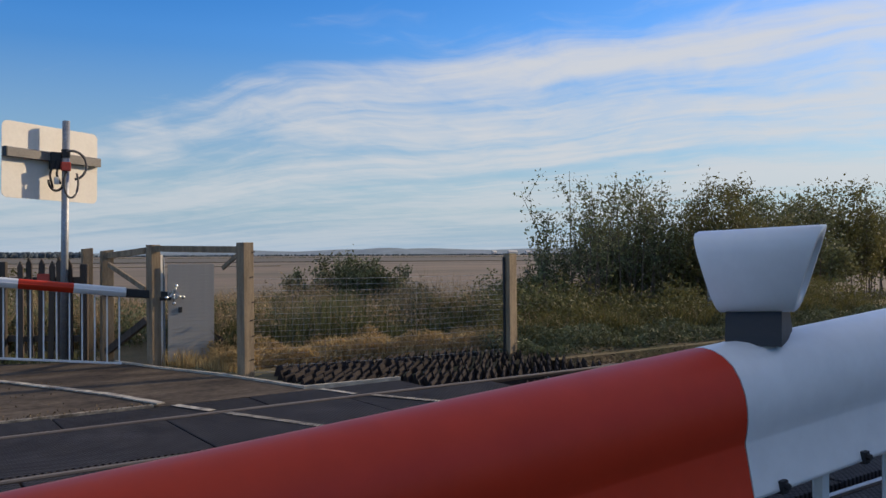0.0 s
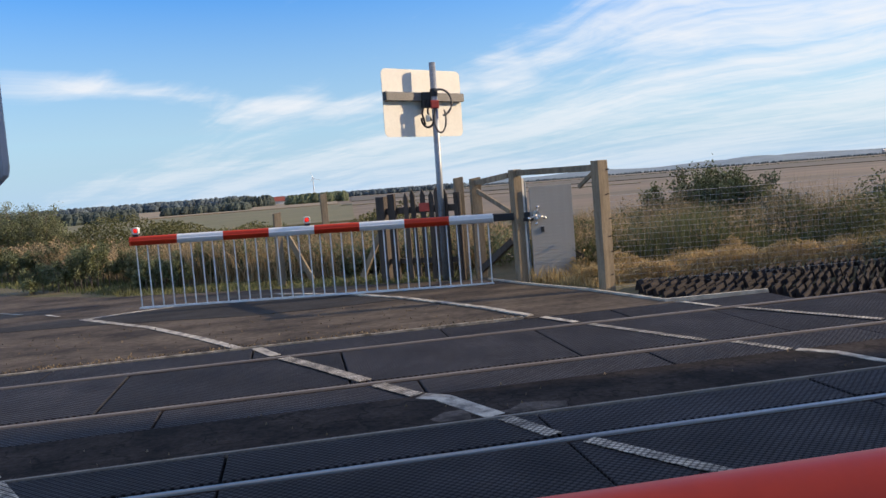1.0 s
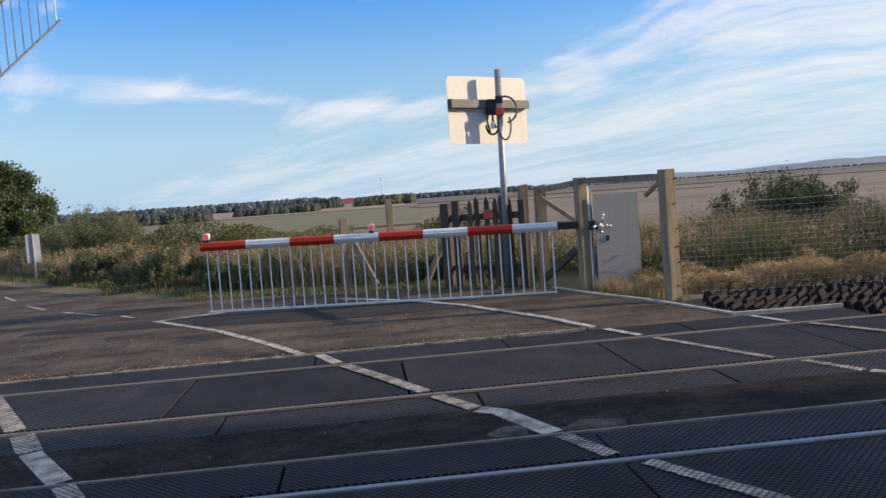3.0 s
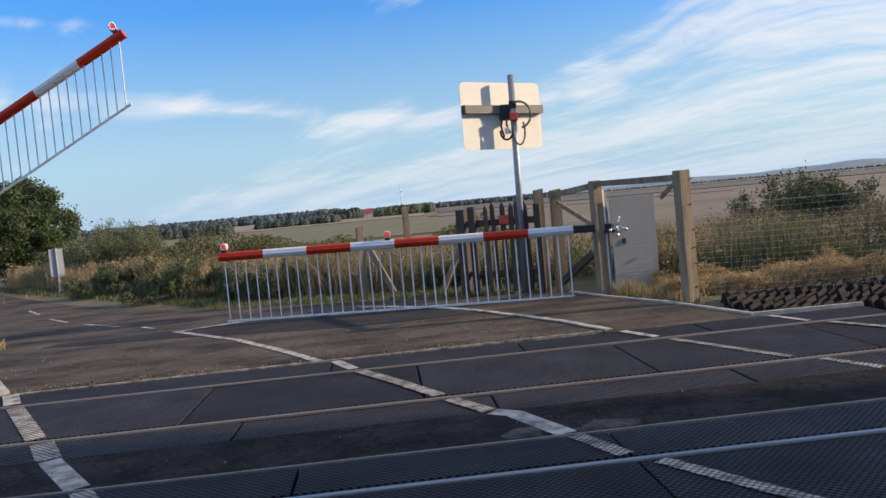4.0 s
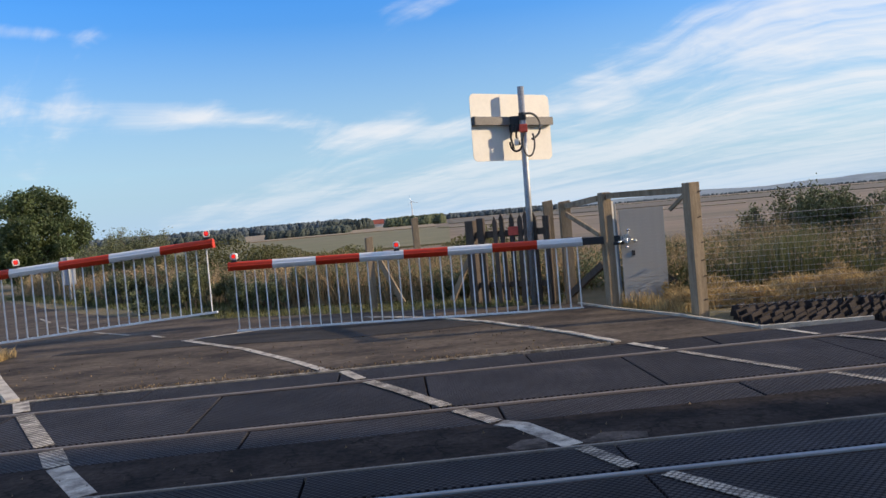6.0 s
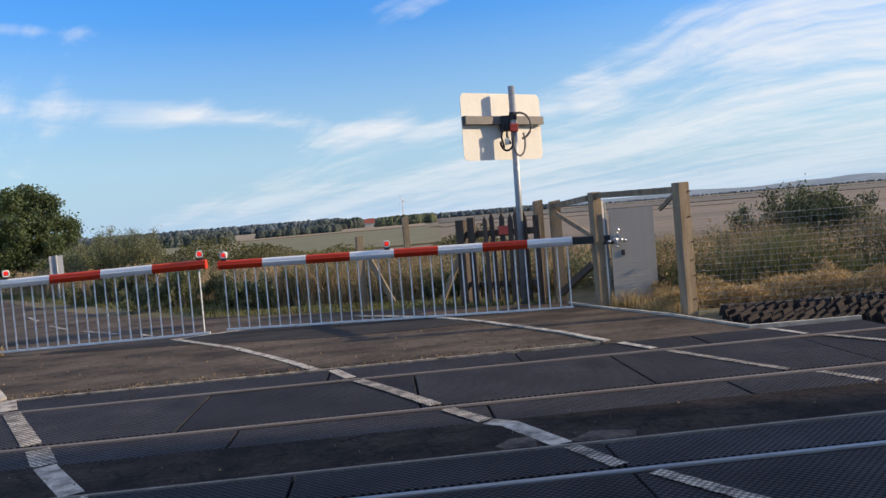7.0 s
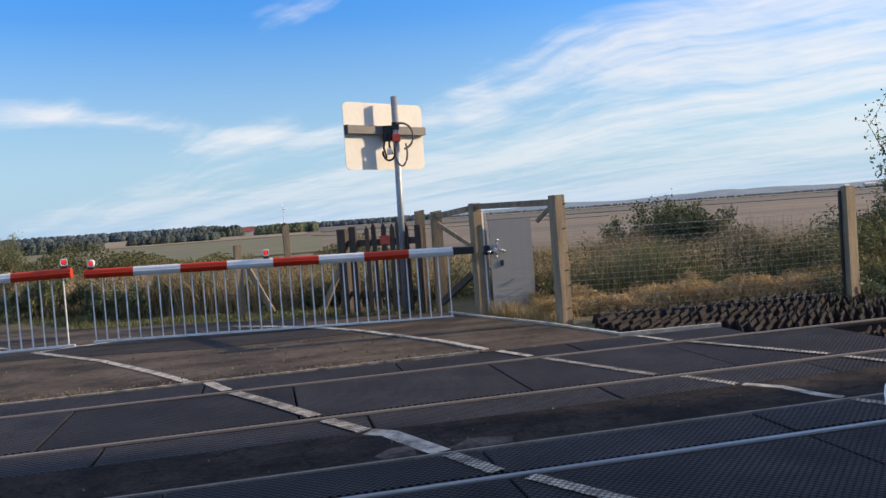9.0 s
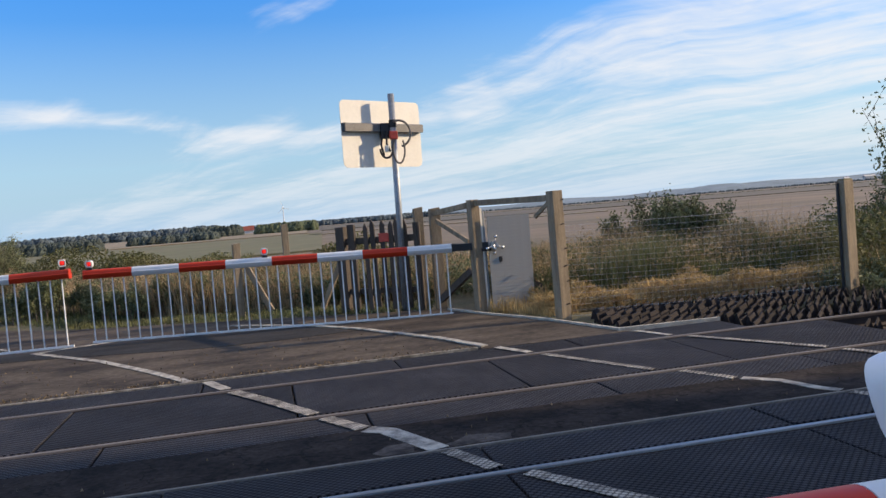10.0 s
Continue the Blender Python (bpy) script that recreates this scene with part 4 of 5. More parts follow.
# wire mesh between the tall posts
def wire_fence():
    t = thing("mesh_fence", "sagging wire mesh fence strung between two timber posts", "fence", m=pose(4.68, 10.52, 0))
    d = Vector((8.45 - 4.68, 10.07 - 10.52, 0))
    for i in range(17):
        z = 0.02 + 0.075 * i
        pts = [d * (k / 6) + Vector((0, 0, z - 0.02 * math.sin(math.pi * k / 6) * (1 + 0.3 * math.sin(i * 1.9)))) for k in range(7)]
        part("wire", tubed(pts, 0.0018 if i not in (0, 16) else 0.0024, 4), "wire", t)
    for i in range(1, 50):
        p = d * (i / 50)
        part("wire", tubed([p + Vector((0, 0.002, 0.0)), p + Vector((0.004 * math.sin(i * 3.1), 0.002, 1.2))], 0.0009, 3), "wire", t)


wire_fence()

# small sign by the bend, seen from behind
t = thing("road_sign", "small grey sign on a post beside the road bend", "sign", m=pose(-9.03, 25.55, -0.03, 0, 0, 25))
part("pole", tubed([(0, 0, 0), (0, 0, 1.35)], 0.035, 8), "galvanised", t)
part("plate", boxed(-0.19, 0.036, 0.50, 0.19, 0.05, 1.33, bevel=0.004), "grey_board", t, "grey back of the plate")
# trackside marker in the bushes
t = thing("marker_post", "slim grey trackside post with a yellow top", "post", m=pose(15.5, 11.6, -0.05))
part("pole", tubed([(0, 0, 0), (0, 0, 1.75)], 0.05, 8), "galvanised", t)
part("cap", boxed(-0.07, -0.06, 1.5, 0.03, 0.0, 2.0, bevel=0.01), "leaf_yellow", t, "yellow plate")


# ---- plants ----
def tree(name, label, base, height, width, seed, n_leaf, leaf, mat, trunk_h=0.22, cat="tree"):
    rng = rng_of(seed)
    t = thing(name, label, cat, m=Matrix.Translation(base))
    part("trunk", tubed([(0, 0, -0.1), (0.05, 0.02, height * 0.3), (-0.03, 0.05, height * 0.62)], height * 0.045, 9, height * 0.018), "bark", t, smooth=True)
    pts = []
    for i in range(16):
        a = i * 2.4
        z0 = height * rng.uniform(0.12, 0.5)
        out = width * 0.5 * rng.uniform(0.5, 0.92)
        end = Vector((out * math.cos(a), out * math.sin(a), height * rng.uniform(0.25, 0.93)))
        part("limb", tubed([(0, 0, z0), end * 0.5 + Vector((0, 0, z0 * 0.55)), end], height * 0.014, 5, 0.01), "bark", t)
        pts.append(end)
        pts.append(end * 0.6 + Vector((0, 0, height * 0.22)))
    clumps = []
    for i in range(70):
        a, u = rng.uniform(0, 2 * math.pi), rng.uniform(-1, 1)
        z = height * (0.52 + 0.43 * u)
        prof = math.sqrt(max(0.05, 1 - (abs(u) ** 4.0)))
        r = width * 0.5 * prof * rng.uniform(0.5, 1.0)
        clumps.append((r * math.cos(a), r * math.sin(a), z))
    clumps += [tuple(p) for p in pts]
    c = np.array(clumps)
    k = rng.integers(0, len(c), n_leaf)
    pos = c[k] + rng.normal(size=(n_leaf, 3)) * np.array([1, 1, 0.8]) * width * 0.05
    pos[:, 2] = np.clip(pos[:, 2], 0.12 * height * trunk_h, height * 1.02)
    v, f = leaves(rng, pos, leaf)
    stuff_mesh("crown", v, f, mat, "", "", t)["kind"] = "stuff"
    return t


def bush(name, label, base, height, width, depth, seed, n_stem, n_leaf, leaf, mat, low=0.25, loose=0.11):
    """Stems that fork upward with leaves strung along the upper twigs."""
    rng = rng_of(seed)
    t = thing(name, label, "bush", m=Matrix.Translation(base))
    bm = bmesh.new()
    twig_pts = []
    for i in range(n_stem):
        x, y = rng.uniform(-0.5, 0.5) * width, rng.uniform(-0.5, 0.5) * depth
        h = height * rng.uniform(0.55, 1.0) * (1 - 0.45 * abs(2 * x / width) ** 2.2)
        lean = Vector((rng.normal() * 0.14 + 0.12 * x / width, rng.normal() * 0.12, 0)) * h
        p = [Vector((x, y, 0)), Vector((x, y, h * 0.5)) + lean * 0.35, Vector((x, y, h)) + lean]
        tube(bm, p, 0.018, 4, 0.004)
        for k in range(7):
            s = rng.uniform(0.35, 0.95)
            q = p[0].lerp(p[1], s * 2) if s < 0.5 else p[1].lerp(p[2], s * 2 - 1)
            e = q + Vector((rng.normal() * 0.16, rng.normal() * 0.16, rng.uniform(0.12, 0.4))) * (height / 2.6)
            tube(bm, [q, q.lerp(e, 0.5) + Vector((0.02, 0, 0.02)), e], 0.007, 3, 0.003)
            for m in range(8):
                twig_pts.append(q.lerp(e, rng.uniform(0.15, 1.0)))
        for m in range(10):
            twig_pts.append(p[1].lerp(p[2], rng.uniform(0.2, 1.02)))
    part("branchwork", bm, "twig", t, "bare grey-brown branches")["kind"] = "stuff"
    c = np.array([tuple(q) for q in twig_pts])
    c = c[c[:, 2] > low * height]
    pos = c[rng.integers(0, len(c), n_leaf)] + rng.normal(size=(n_leaf, 3)) * loose * (height / 2.6)
    v, f = leaves(rng, pos, leaf, 0.5)
    stuff_mesh("foliage", v, f, mat, "", "", t)["kind"] = "stuff"
    return t


bush("bush", "dense green bush far along the railway", (27.5, 15.0, -0.1), 4.0, 6.0, 2.4, 33, 44, 20000, 0.06, "leaf_yellow", 0.05)
bush("bush", "dense green bush far along the railway", (34.0, 15.5, -0.1), 4.6, 7.0, 2.6, 34, 44, 18000, 0.07, "leaf_bush", 0.05)
tree("tree", "rounded dense green tree beside the road bend", (-15.1, 37.6, -0.1), 4.45, 4.2, 11, 36000, 0.070, "leaf_tree")
bush("bush", "tall leggy bush with sparse leaves beside the railway", (14.4, 13.4, -0.1), 3.9, 3.9, 1.6, 21, 42, 9000, 0.042, "leaf_bush", 0.30, 0.075)
bush("bush", "dense green bush beside the railway", (17.9, 13.6, -0.1), 3.5, 4.6, 2.0, 22, 50, 24000, 0.042, "leaf_yellow", 0.05)
bush("bush", "dark tangled undergrowth bush beside the railway", (16.2, 14.8, -0.1), 2.5, 6.0, 1.6, 23, 70, 20000, 0.04, "leaf_dark", 0.05)
bush("bush", "dense green bush beside the railway", (22.0, 14.0, -0.1), 3.7, 5.0, 2.2, 24, 40, 16000, 0.055, "leaf_bush", 0.1)
bush("bush", "dark green shrub rising above the weeds behind the fence", (8.85, 15.3, -0.1), 1.70, 1.7, 1.0, 25, 44, 20000, 0.034, "leaf_dark", 0.1)
bush("bush", "dark green shrub in the weeds behind the fence", (7.9, 15.6, -0.1), 1.42, 1.0, 0.8, 26, 18, 6000, 0.034, "leaf_bush", 0.1)
bush("bush", "grey-green feathery shrub by the road bend", (-8.0, 28.2, -0.1), 2.15, 2.8, 1.6, 28, 60, 24000, 0.03, "leaf_bush", 0.1)
bush("bush", "dark low shrub in the roadside hedge", (-6.0, 22.2, -0.1), 1.05, 3.0, 1.0, 29, 34, 17000, 0.030, "leaf_dark", 0.0)
bush("bush", "dark low shrub in the roadside hedge", (-3.4, 18.7, -0.1), 0.95, 3.0, 0.9, 30, 34, 17000, 0.028, "leaf_bush", 0.0)
bush("bush", "dark low bramble in the roadside hedge", (-0.9, 17.1, -0.1), 0.85, 3.2, 0.9, 31, 34, 17000, 0.026, "leaf_bush", 0.0)
bush("bush", "dark low bramble behind the picket fence", (3.0, 15.6, -0.1), 0.7, 3.0, 0.9, 32, 26, 9000, 0.028, "leaf_dark", 0.0)


def blade_field(name, label, mat, seed, n, sample, hmin, hmax, w=0.008, lean=0.35, z=-0.04):
    rng = rng_of(seed)
    xy = sample(rng, n)
    clump = np.array([noise.noise(Vector((x * 0.8, y * 0.8, seed))) for x, y in xy])
    h = rng.uniform(hmin, hmax, n) * (0.8 + 0.5 * clump)
    v, f = blades(rng, xy, z, np.maximum(h, 0.03), w * rng.uniform(0.6, 1.4, n), lean)
    stuff_mesh(name, v, f, mat, label, "grass")


def strip_of(ax, ay, bx, by, spread):
    """Points along a line from a to b, spread to its left (away from the road)."""
    def f(rng, n):
        s, t = rng.random(n), rng.random(n)
        dx, dy = bx - ax, by - ay
        ln = math.hypot(dx, dy)
        return np.stack([ax + dx * s - dy / ln * spread * t, ay + dy * s + dx / ln * spread * t], 1)
    return f


def area(x0, y0, x1, y1):
    return lambda rng, n: np.stack([rng.uniform(x0, x1, n), rng.uniform(y0, y1, n)], 1)


blade_field("dry_grass", "pale yellow dry grass along the foot of the mesh fence", "straw", 41, 5500, strip_of(9.6, 10.9, 4.6, 11.25, -0.9), 0.04, 0.40, 0.006, 1.1)
blade_field("dry_grass", "pale dry grass at the foot of the panel", "straw", 42, 1200, strip_of(4.65, 10.9, 3.9, 12.4, -0.5), 0.05, 0.30, 0.006, 0.6)
blade_field("tall_weeds", "tall green weeds behind the mesh fence", "grass_green", 43, 17000, area(4.9, 12.0, 10.2, 14.6), 0.3, 1.0, 0.007, 0.55)
blade_field("tall_reeds", "tall brown seeding grasses behind the mesh fence", "reed", 44, 9000, area(4.9, 12.3, 10.5, 16.4), 0.5, 1.3, 0.0045, 0.4)
blade_field("tall_weeds", "rough green weeds under the railway bushes", "leaf_yellow", 45, 16000, area(8.9, 10.7, 21.0, 13.0), 0.15, 0.70, 0.009, 0.9)
blade_field("dry_grass", "brown grass under the railway bushes", "reed", 46, 3000, area(9.0, 11.0, 21.0, 12.8), 0.15, 0.6, 0.008, 0.5)
blade_field("verge_grass", "short green grass on the road verge", "grass_green", 47, 9000, strip_of(-13.2, 30.1, -2.6, 16.1, 1.6), 0.05, 0.20, 0.010, 0.5)
blade_field("verge_grass", "short green grass on the road verge", "grass_green", 48, 5000, strip_of(-2.7, 16.0, 3.3, 13.25, 1.2), 0.03, 0.13, 0.008, 0.5)
blade_field("tall_reeds", "tall yellow-brown grasses of the roadside hedge", "reed", 49, 26000, strip_of(-13.2, 31.0, -1.6, 17.2, 4.0), 0.4, 1.0, 0.008, 0.6)
blade_field("tall_reeds", "pale tall grasses behind the picket fence", "reed", 50, 14000, strip_of(-1.9, 17.0, 4.0, 14.9, 3.4), 0.35, 1.05, 0.007, 0.9)
blade_field("tall_weeds", "green weeds of the roadside hedge", "grass_green", 51, 12000, strip_of(-13.2, 31.5, 2.6, 15.3, 2.4), 0.3, 0.85, 0.010, 0.9)
blade_field("dry_grass", "tuft of dry grass at the road edge", "straw", 52, 380, area(-5.2, 12.3, -4.98, 12.9), 0.08, 0.30, 0.006, 0.7)
blade_field("field_grass", "pale dry grass of the field behind the hedge", "reed", 53, 16000, area(-16, 22.5, 16, 34), 0.25, 0.7, 0.014, 0.4, -0.5)
blade_field("field_grass", "green rough grass of the field behind the road bend", "grass_green", 54, 9000, area(-40, 36, 0, 62), 0.25, 0.6, 0.03, 0.4, -0.5)


def leaf_mass(name, label, mat, seed, n, sample, h, size, z=-0.05, scale=0.9, aspect=0.45):
    """A tangle of small leaves whose height swells and sinks."""
    rng = rng_of(seed)
    xy = sample(rng, n)
    top = np.array([max(0.15, 0.62 + 0.75 * noise.noise(Vector((x * scale, y * scale, seed * 1.7)))) for x, y in xy]) * h
    pos = np.concatenate([xy, (z + top * rng.random(n) ** 0.6)[:, None]], 1)
    v, f = leaves(rng, pos, size, aspect)
    stuff_mesh(name, v, f, mat, label, "weeds")


leaf_mass("straw_tangle", "flattened yellow straw along the foot of the fence", "straw", 60, 11000, strip_of(9.6, 10.85, 4.6, 11.15, -1.0), 0.42, 0.075, -0.05, 1.6, 0.07)
leaf_mass("weed_tangle", "green tangle of weeds and brambles behind the mesh fence", "grass_green", 61, 26000, area(4.8, 12.4, 10.0, 14.8), 0.90, 0.034, -0.05, 1.6)
leaf_mass("weed_tangle", "dark brambles in the weeds behind the mesh fence", "leaf_dark", 62, 16000, area(5.2, 12.4, 10.0, 15.2), 0.90, 0.034, -0.05, 1.8)
leaf_mass("weed_tangle", "brown dead stalks among the weeds behind the fence", "reed", 63, 9000, area(4.8, 12.0, 10.2, 15.5), 1.1, 0.03)
leaf_mass("weed_tangle", "yellow-green weeds under the railway bushes", "leaf_yellow", 64, 22000, area(9.2, 10.75, 22, 14.0), 1.1, 0.04, -0.05, 1.3)
leaf_mass("weed_tangle", "low brown-green weeds creeping over the ballast edge", "leaf_dark", 72, 26000, area(8.7, 9.55, 22, 11.0), 0.38, 0.035, -0.05, 1.5)
leaf_mass("weed_tangle", "green weeds under the railway bushes", "grass_green", 65, 22000, area(9.2, 11.6, 22, 15.5), 1.1, 0.042)
leaf_mass("hedge_tangle", "yellow-brown tangle of the roadside hedge", "reed", 66, 26000, strip_of(-13.2, 31.2, -1.4, 17.0, 3.4), 0.98, 0.04)
leaf_mass("hedge_tangle", "green tangle of the roadside hedge", "grass_green", 67, 26000, strip_of(-13.2, 31.0, 0.5, 16.2, 3.0), 0.9, 0.04)
leaf_mass("hedge_tangle", "dark brambles at the front of the roadside hedge", "leaf_dark", 68, 11000, strip_of(-11.0, 28.4, -0.5, 16.6, 1.6), 0.8, 0.036)
leaf_mass("hedge_tangle", "tall yellow-green growth at the back of the hedge", "leaf_yellow", 70, 26000, strip_of(-6.5, 24.9, 3.5, 17.8, 1.8), 1.42, 0.045, -0.05, 0.5)
leaf_mass("hedge_tangle", "grey-green growth at the back of the hedge", "leaf_bush", 71, 14000, strip_of(-12.5, 33.0, -8.3, 29.0, 2.0), 1.5, 0.05, -0.05, 0.4)
leaf_mass("hedge_tangle", "brown and green tangle behind the picket fence", "leaf_bush", 69, 18000, strip_of(-1.2, 16.9, 5.0, 14.2, 2.6), 0.9, 0.034)


# ---- crossing deck: panels, edge strips, painted lines, trespass guards ----
DECK = thing("crossing_deck", "black studded rubber panels filling the level crossing", "crossing deck", kind="structure")
LEN = 1.94


def panel_row(y0, y1, phase, x0, x1, z=0.0):
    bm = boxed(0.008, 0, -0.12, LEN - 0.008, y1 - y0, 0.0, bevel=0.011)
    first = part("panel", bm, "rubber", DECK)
    k0 = math.floor((x0 - phase) / LEN)
    k, made = k0, 0
    while phase + k * LEN < x1 - 0.5:
        ob = first if made == 0 else new("panel", first.data)
        ob.parent = DECK
        ob.matrix_basis = pose(phase + k * LEN, y0, z + 0.003 * math.sin(k * 2.1 + y0), 0.0, 0.0, 0.0)
        made += 1
        k += 1


panel_row(8.40, 8.965, 0.11, -5, 5.9)
panel_row(6.895, 8.245, 0.96, -5, 6.8)
panel_row(6.22, 6.735, 1.48, -5, 7.3)
panel_row(4.925, 5.415, 2.05, -5, 7.6)
panel_row(3.465, 4.795, 2.05, -5, 7.8)
panel_row(2.68, 3.29, 1.10, -5, 7.8)

tagged(slab("kerb_edge_far", [(-5.4, 8.91), (3.02, 9.045), (3.02, 9.095), (-5.4, 8.955)], -0.2, 0.010, "concrete_dirty"),
       "pale worn concrete edge strip along the deck", "edge strip", kind="structure")
tagged(slab("kerb_edge_east", [(4.70, 9.05), (5.95, 8.985), (5.95, 9.035), (4.70, 9.10)], -0.2, 0.035, "concrete"),
       "pale concrete edge strip along the deck end", "edge strip", kind="structure")
tagged(slab("kerb_edge_six_foot", [(-5.0, 5.432), (7.3, 5.432), (7.3, 5.457), (-5.0, 5.457)], -0.2, 0.006, "sleeper"),
       "thin pale concrete edge strip between the tracks", "edge strip", kind="structure")
tagged(slab("kerb_footway", ribbon([(4.74, 9.12), (4.33, 10.68), (3.87, 11.82), (3.56, 12.85)], 0.055), -0.2, 0.025, "concrete"),
       "pale concrete kerb along the footway", "kerb", kind="structure")
tagged(slab("kerb_road_west", ribbon([(-3.28, 9.02), (-4.05, 10.35), (-5.76, 13.45)], 0.13), -0.2, 0.03, "concrete"),
       "pale concrete kerb along the road edge", "kerb", kind="structure")

LINES = [
    ([(-2.5, 12.89), (-1.31, 11.31), (-0.53, 9.97), (-0.05, 9.05)], 0.10),
    ([(0.14, 8.93), (0.24, 8.65), (0.34, 8.41)], 0.11),
    ([(0.42, 8.24), (0.74, 7.62), (1.08, 6.90)], 0.12),
    ([(1.16, 6.72), (1.40, 6.24)], 0.12), ([(1.42, 6.20), (1.56, 6.08), (1.70, 5.72), (1.80, 5.47)], 0.15),
    ([(1.84, 5.40), (2.02, 4.94)], 0.11), ([(2.17, 4.77), (2.46, 4.26), (2.8, 3.7), (2.95, 3.48)], 0.10),
    ([(-3.16, 8.93), (-2.92, 8.41)], 0.15), ([(-2.82, 8.24), (-2.08, 6.90)], 0.15), ([(-1.96, 6.72), (-1.72, 6.24)], 0.17),
    ([(-1.70, 6.20), (-1.25, 5.48)], 0.15), ([(-1.20, 5.40), (-0.95, 4.94)], 0.13), ([(-0.86, 4.77), (-0.2, 3.48)], 0.13),
    ([(3.20, 8.93), (3.40, 8.41)], 0.09), ([(3.47, 8.24), (4.03, 6.90)], 0.085),
    ([(4.2, 6.72), (4.4, 6.24)], 0.085), ([(4.44, 6.20), (4.62, 5.98), (4.70, 5.62), (4.78, 5.48)], 0.085), ([(4.80, 5.40), (5.05, 4.94)], 0.085),
    ([(5.12, 8.24), (5.76, 6.90)], 0.085), ([(4.84, 8.93), (5.0, 8.41)], 0.07), ([(5.80, 6.72), (5.98, 6.24)], 0.085), ([(6.0, 6.20), (6.45, 5.48)], 0.085),
    ([(3.10, 9.07), (2.79, 10.01), (2.02, 11.65), (1.34, 12.7), (0.2, 13.7)], 0.09),
    ([(-2.42, 12.88), (-1.95, 13.12), (-1.2, 13.4)], 0.09),
    ([(-3.0, 13.55), (-3.3, 13.95)], 0.06), ([(-3.75, 14.3), (-4.7, 15.3)], 0.06), ([(-5.2, 15.9), (-5.9, 16.9)], 0.06), ([(-6.7, 18.3), (-7.4, 19.5)], 0.06),
]
for pts, w in LINES:
    tagged(slab("road_marking", ribbon(pts, w), 0.005, 0.0085 if pts[0] != (3.10, 9.07) else 0.02, "stud_paint" if pts[0][1] < 8.9 and pts[0][1] != 6.20 else "line_paint"), "worn off-white painted road line", "road marking", "painted lines", "structure")

PATCH_A = [(1.38, 5.56), (1.50, 5.70), (1.66, 5.70), (1.64, 5.475), (1.43, 5.475)]
PATCH_B = [(1.86, 5.55), (1.93, 5.58), (2.04, 5.69), (2.18, 5.66), (2.32, 5.60), (2.29, 5.475), (1.90, 5.475)]
for outline in (PATCH_A, PATCH_B):
    tagged(slab("road_patch", outline, 0.0, 0.0075, "patch"), "pale worn patch in the dark asphalt", "road patch", kind="structure")

# thin plate in a darker asphalt colour than the road around it
tagged(slab("road_strip", [(-4.3, 12.50), (-3.52, 12.32), (-2.29, 12.14), (-1.46, 11.92), (-0.6, 11.62), (-0.1, 11.48), (0.9, 11.44), (1.9, 11.54), (1.34, 12.55), (0.2, 13.3), (-1.2, 13.35), (-2.4, 13.0), (-4.2, 12.75)], 0.0, 0.0045, "asphalt_new"),
       "darker asphalt strip under the barrier skirts", "road patch", kind="structure")


def guard_row(y0, y1, x0, x1, h, z, seed):
    """Arris timbers with a sharp top edge, laid side by side at a slant across the row."""
    rng = rng_of(seed)
    step, slant = 0.135, 42.0
    t = thing("trespass_guard", "dark timber anti-trespass guard of ridged strips beside the deck", "guard", "trespass guards", pose(0, y0, z))
    bm = bmesh.new()
    half = step * math.cos(radians(slant)) * 0.47
    prism(bm, [(-half, 0), (half, 0), (0.007, h), (-0.007, h)], (0, 0, 0), (0, (y1 - y0) / math.cos(radians(slant)), 0))
    bmesh.ops.recalc_face_normals(bm, faces=bm.faces)
    first, x, i = part("ridge", bm, "guard_wood", t), x0, 0
    while x < x1:
        ob = first if i == 0 else new("ridge", first.data)
        ob.parent = t
        ob.matrix_basis = pose(x, rng.normal() * 0.012, rng.normal() * 0.008, 0, rng.normal() * 2.5, -slant + rng.normal() * 2)
        x += step
        i += 1


for k, (y0, x0, x1) in enumerate(((8.42, 6.02, 8.9), (8.73, 6.02, 8.9), (9.07, 5.0, 8.9), (9.40, 4.85, 8.8), (9.73, 4.75, 8.6), (10.06, 4.85, 8.45), (10.38, 4.95, 8.3))):
    guard_row(y0, y0 + 0.30, x0, x1, 0.14, -0.12 + 0.01 * k, 91 + k)
for k, y0 in enumerate((6.88, 7.31, 7.74)):
    guard_row(y0, y0 + 0.38, 6.88, 12.6, 0.13, -0.14, 101 + k)
guard_row(5.50, 5.86, 7.5, 12.6, 0.13, -0.14, 105)
guard_row(5.90, 6.26, 7.5, 12.6, 0.13, -0.14, 106)
sl = boxed(-0.13, 2.55, -0.32, 0.13, 5.65, -0.155, bevel=0.01)
for i in range(26):
    x = 13.5 + 0.65 * i
    for dy in (0.0, 3.4):
        if i == 0 and dy == 0.0:
            first_sleeper = tagged(part("sleeper", sl, "sleeper"), "weathered concrete railway sleeper in the ballast", "sleeper", "sleepers")
            first_sleeper.matrix_basis = pose(x, dy, 0)
        else:
            copy_thing(first_sleeper, pose(x, dy, 0))


def litter(name, label, seed, n, place, size):
    """Small flat scraps lying on the ground, each a bent two-triangle flake."""
    rng = rng_of(seed)
    verts, faces = [], []
    for i in range(n):
        x, y, z = place(rng)
        a, s = rng.uniform(0, 6.28), size * rng.uniform(0.5, 1.4)
        c, d = math.cos(a) * s, math.sin(a) * s
        k = len(verts)
        verts += [(x + c, y + d, z), (x - 0.5 * d, y + 0.5 * c, z + 0.5 * s), (x - c, y - d, z + 0.1 * s), (x + 0.5 * d, y - 0.5 * c, z + 0.02)]
        faces += [(k, k + 1, k + 2), (k, k + 2, k + 3)]
    stuff_mesh(name, verts, faces, "litter", label, "litter")


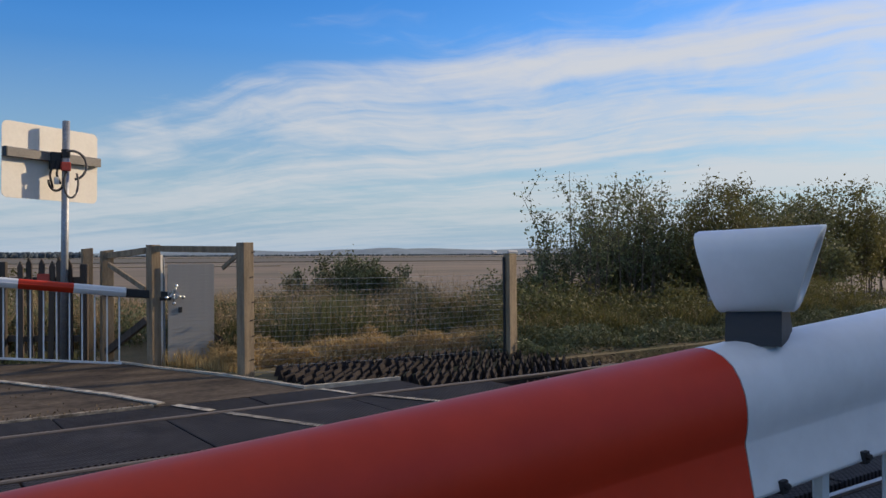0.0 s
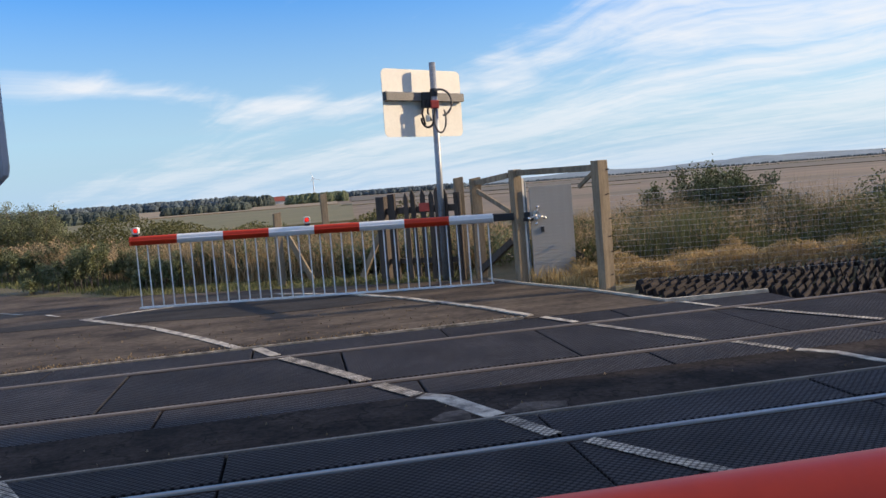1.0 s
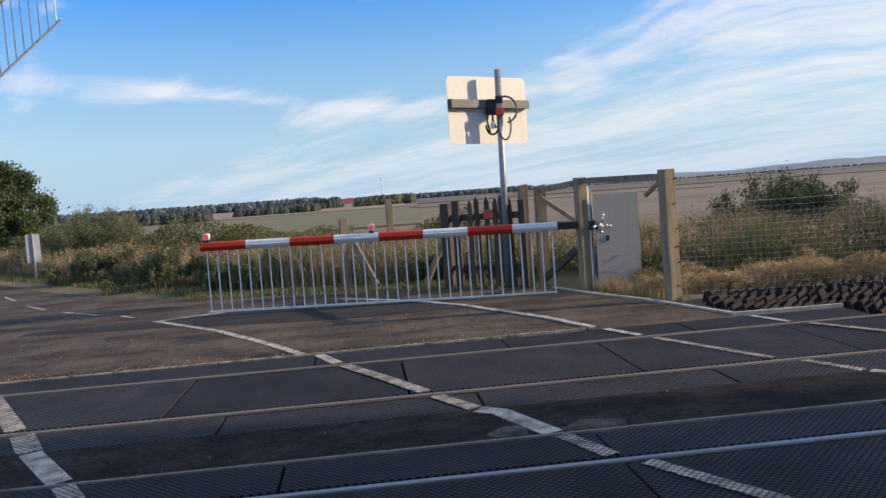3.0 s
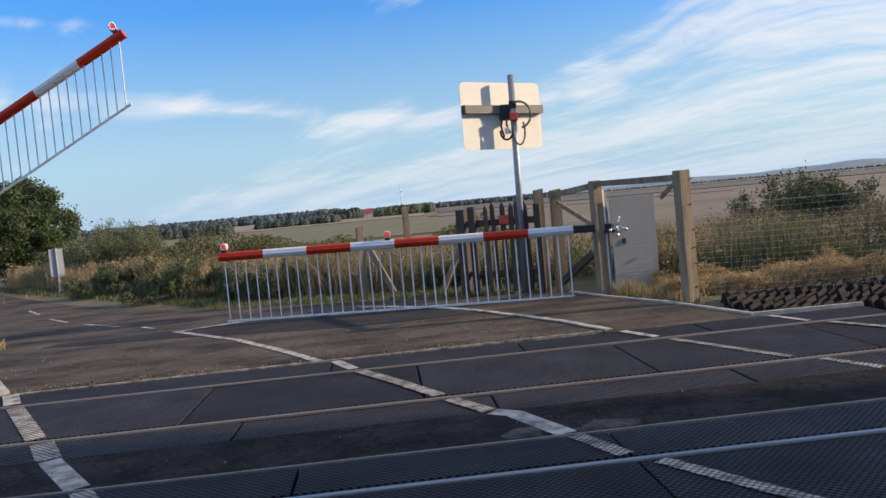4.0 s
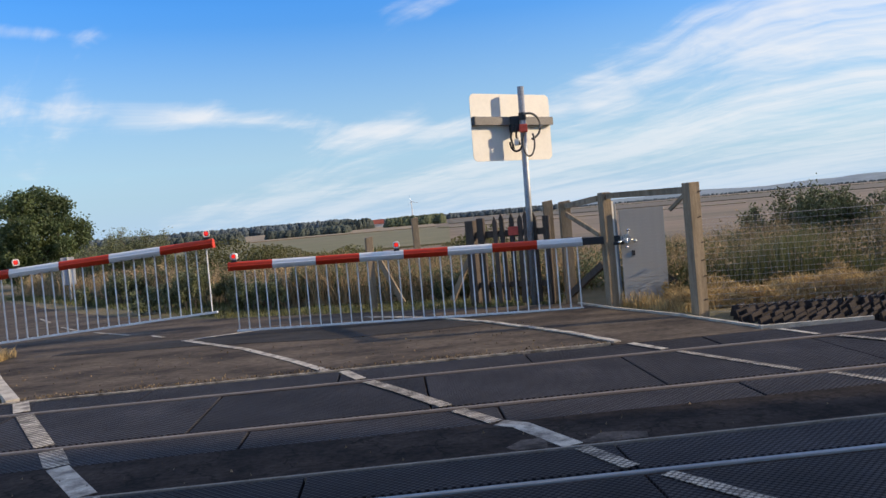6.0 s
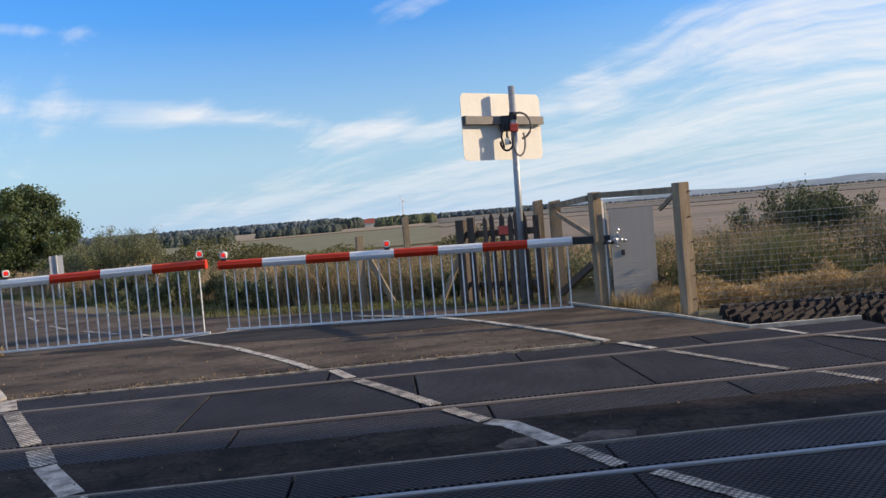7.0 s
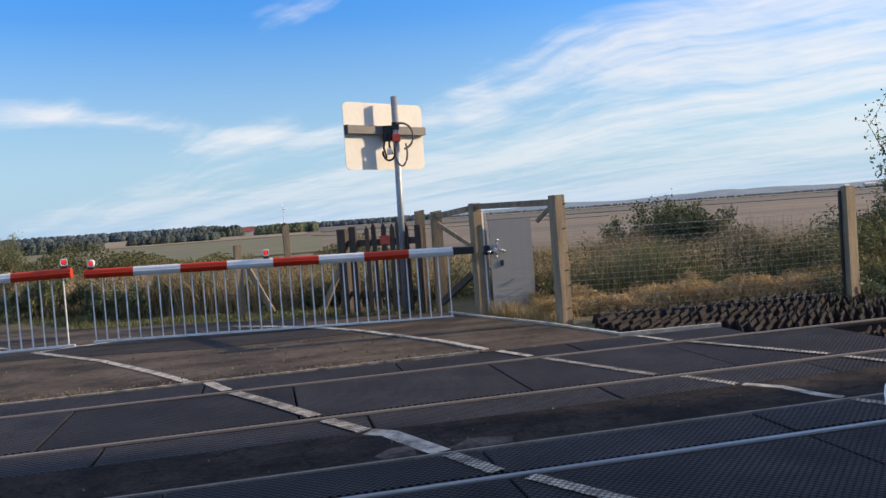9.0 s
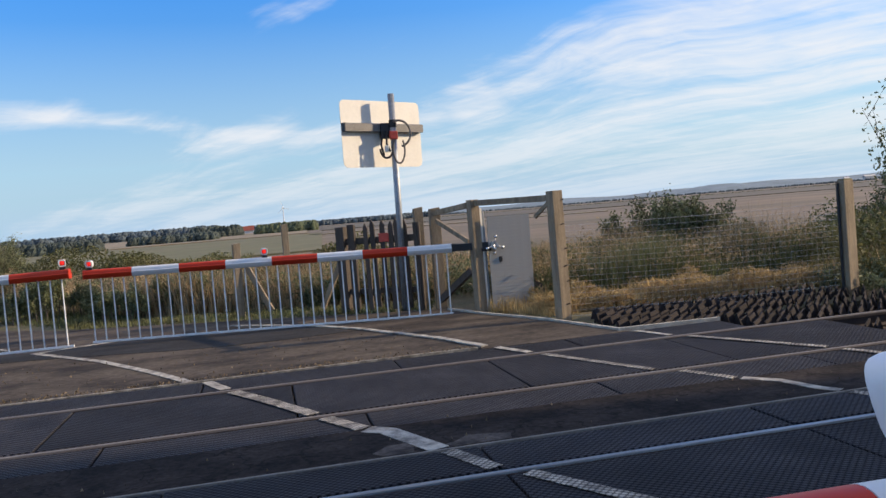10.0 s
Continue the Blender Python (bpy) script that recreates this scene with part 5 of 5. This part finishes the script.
litter("dead_leaves", "brown dead leaves and grit gathered along the deck edge", 81, 900,
       lambda r: (r.uniform(-5.2, 3.0), 9.04 + abs(r.normal()) * 0.09, 0.006), 0.010)
litter("road_grit", "pale grit and dry scraps scattered over the road", 82, 300, lambda r: (r.uniform(-5.0, 2.6), r.uniform(9.1, 11.4), 0.006), 0.010)
litter("loose_stones", "brown stones and dead leaves on the ballast beside the guards", 84, 5000, lambda r: (r.uniform(8.6, 22.0), r.uniform(8.5, 11.2), -0.16 + 0.12 * r.random()), 0.035)
litter("road_grit", "pale grit scattered between the tracks", 83, 60, lambda r: (r.uniform(-3.5, 6.8), r.uniform(5.5, 6.25), 0.006), 0.008)

# pale board that swings past close to the camera
board = thing("pale_board", "smooth pale grey board passing close by", "board", m=pose(-2.2, 1.2, 1.9))
bm = boxed(-0.11, -0.008, -0.115, 0.11, 0.008, 0.55, bevel=0.007)
for v in bm.verts:
    if v.co.z < 0:
        v.co.z += 0.8 * (v.co.x - 0.11)
part("face", bm, "grey_board", board)


# ---- what moves ----
def swing(bar, base, heading, rows):
    t, rods, rail, drop = bar
    walk(t, [(s, pose(*base, 0, -a, heading)) for s, a in rows])
    for ob, x in rods:
        walk(ob, [(s, pose(x, 0, 0, 0, a, 0)) for s, a in rows])
    walk(rail, [(s, pose(-drop * math.sin(radians(a)), 0, -drop * math.cos(radians(a)))) for s, a in rows])


def motions():
    swing(left_barrier, (-9.12, 13.335, 0.92), -7.8,
          [(0.0, 66.0), (1.0, 57.0), (2.0, 47.0), (3.0, 37.0), (3.8, 29.4), (4.0, 27.4), (4.5, 21.7), (5.0, 15.4), (5.5, 8.9), (5.7, 6.5),
           (6.1, 2.7), (6.4, 1.2), (6.8, 1.0), (10.0, 1.0)])
    swing(right_barrier, (3.95, 12.245, 0.915), 172.97,
          [(0.0, 6.4), (0.2, 6.0), (0.3, 5.5), (0.4, 5.0), (0.5, 4.4), (0.6, 3.8), (0.7, 3.1), (0.8, 2.3), (0.9, 1.4), (1.0, 0.9), (1.2, 0.75), (10.0, 0.75)])
    swing(near_barrier, (-2.775, 1.50, 0.904), -4.5,
          [(0.0, 4.7), (0.1, 4.1), (0.2, 3.5), (0.4, 2.5), (0.6, 1.85), (1.0, 1.6), (1.5, 1.5), (2.5, 1.2), (4.0, 1.1), (9.5, 1.12), (10.0, 1.3)])
    walk(board, [(0.0, pose(-1.2, 0.9, 2.0)), (0.7, pose(-1.0, 0.9, 2.0)), (0.8, pose(-0.45, 0.95, 1.75)), (0.9, pose(0.315, 1.02, 1.62)),
                 (1.0, pose(0.352, 1.00, 1.64)), (1.1, pose(-0.4, 0.9, 1.9)), (1.2, pose(-1.2, 0.8, 2.0)), (10.0, pose(-1.3, -0.6, 2.0))])


motions()
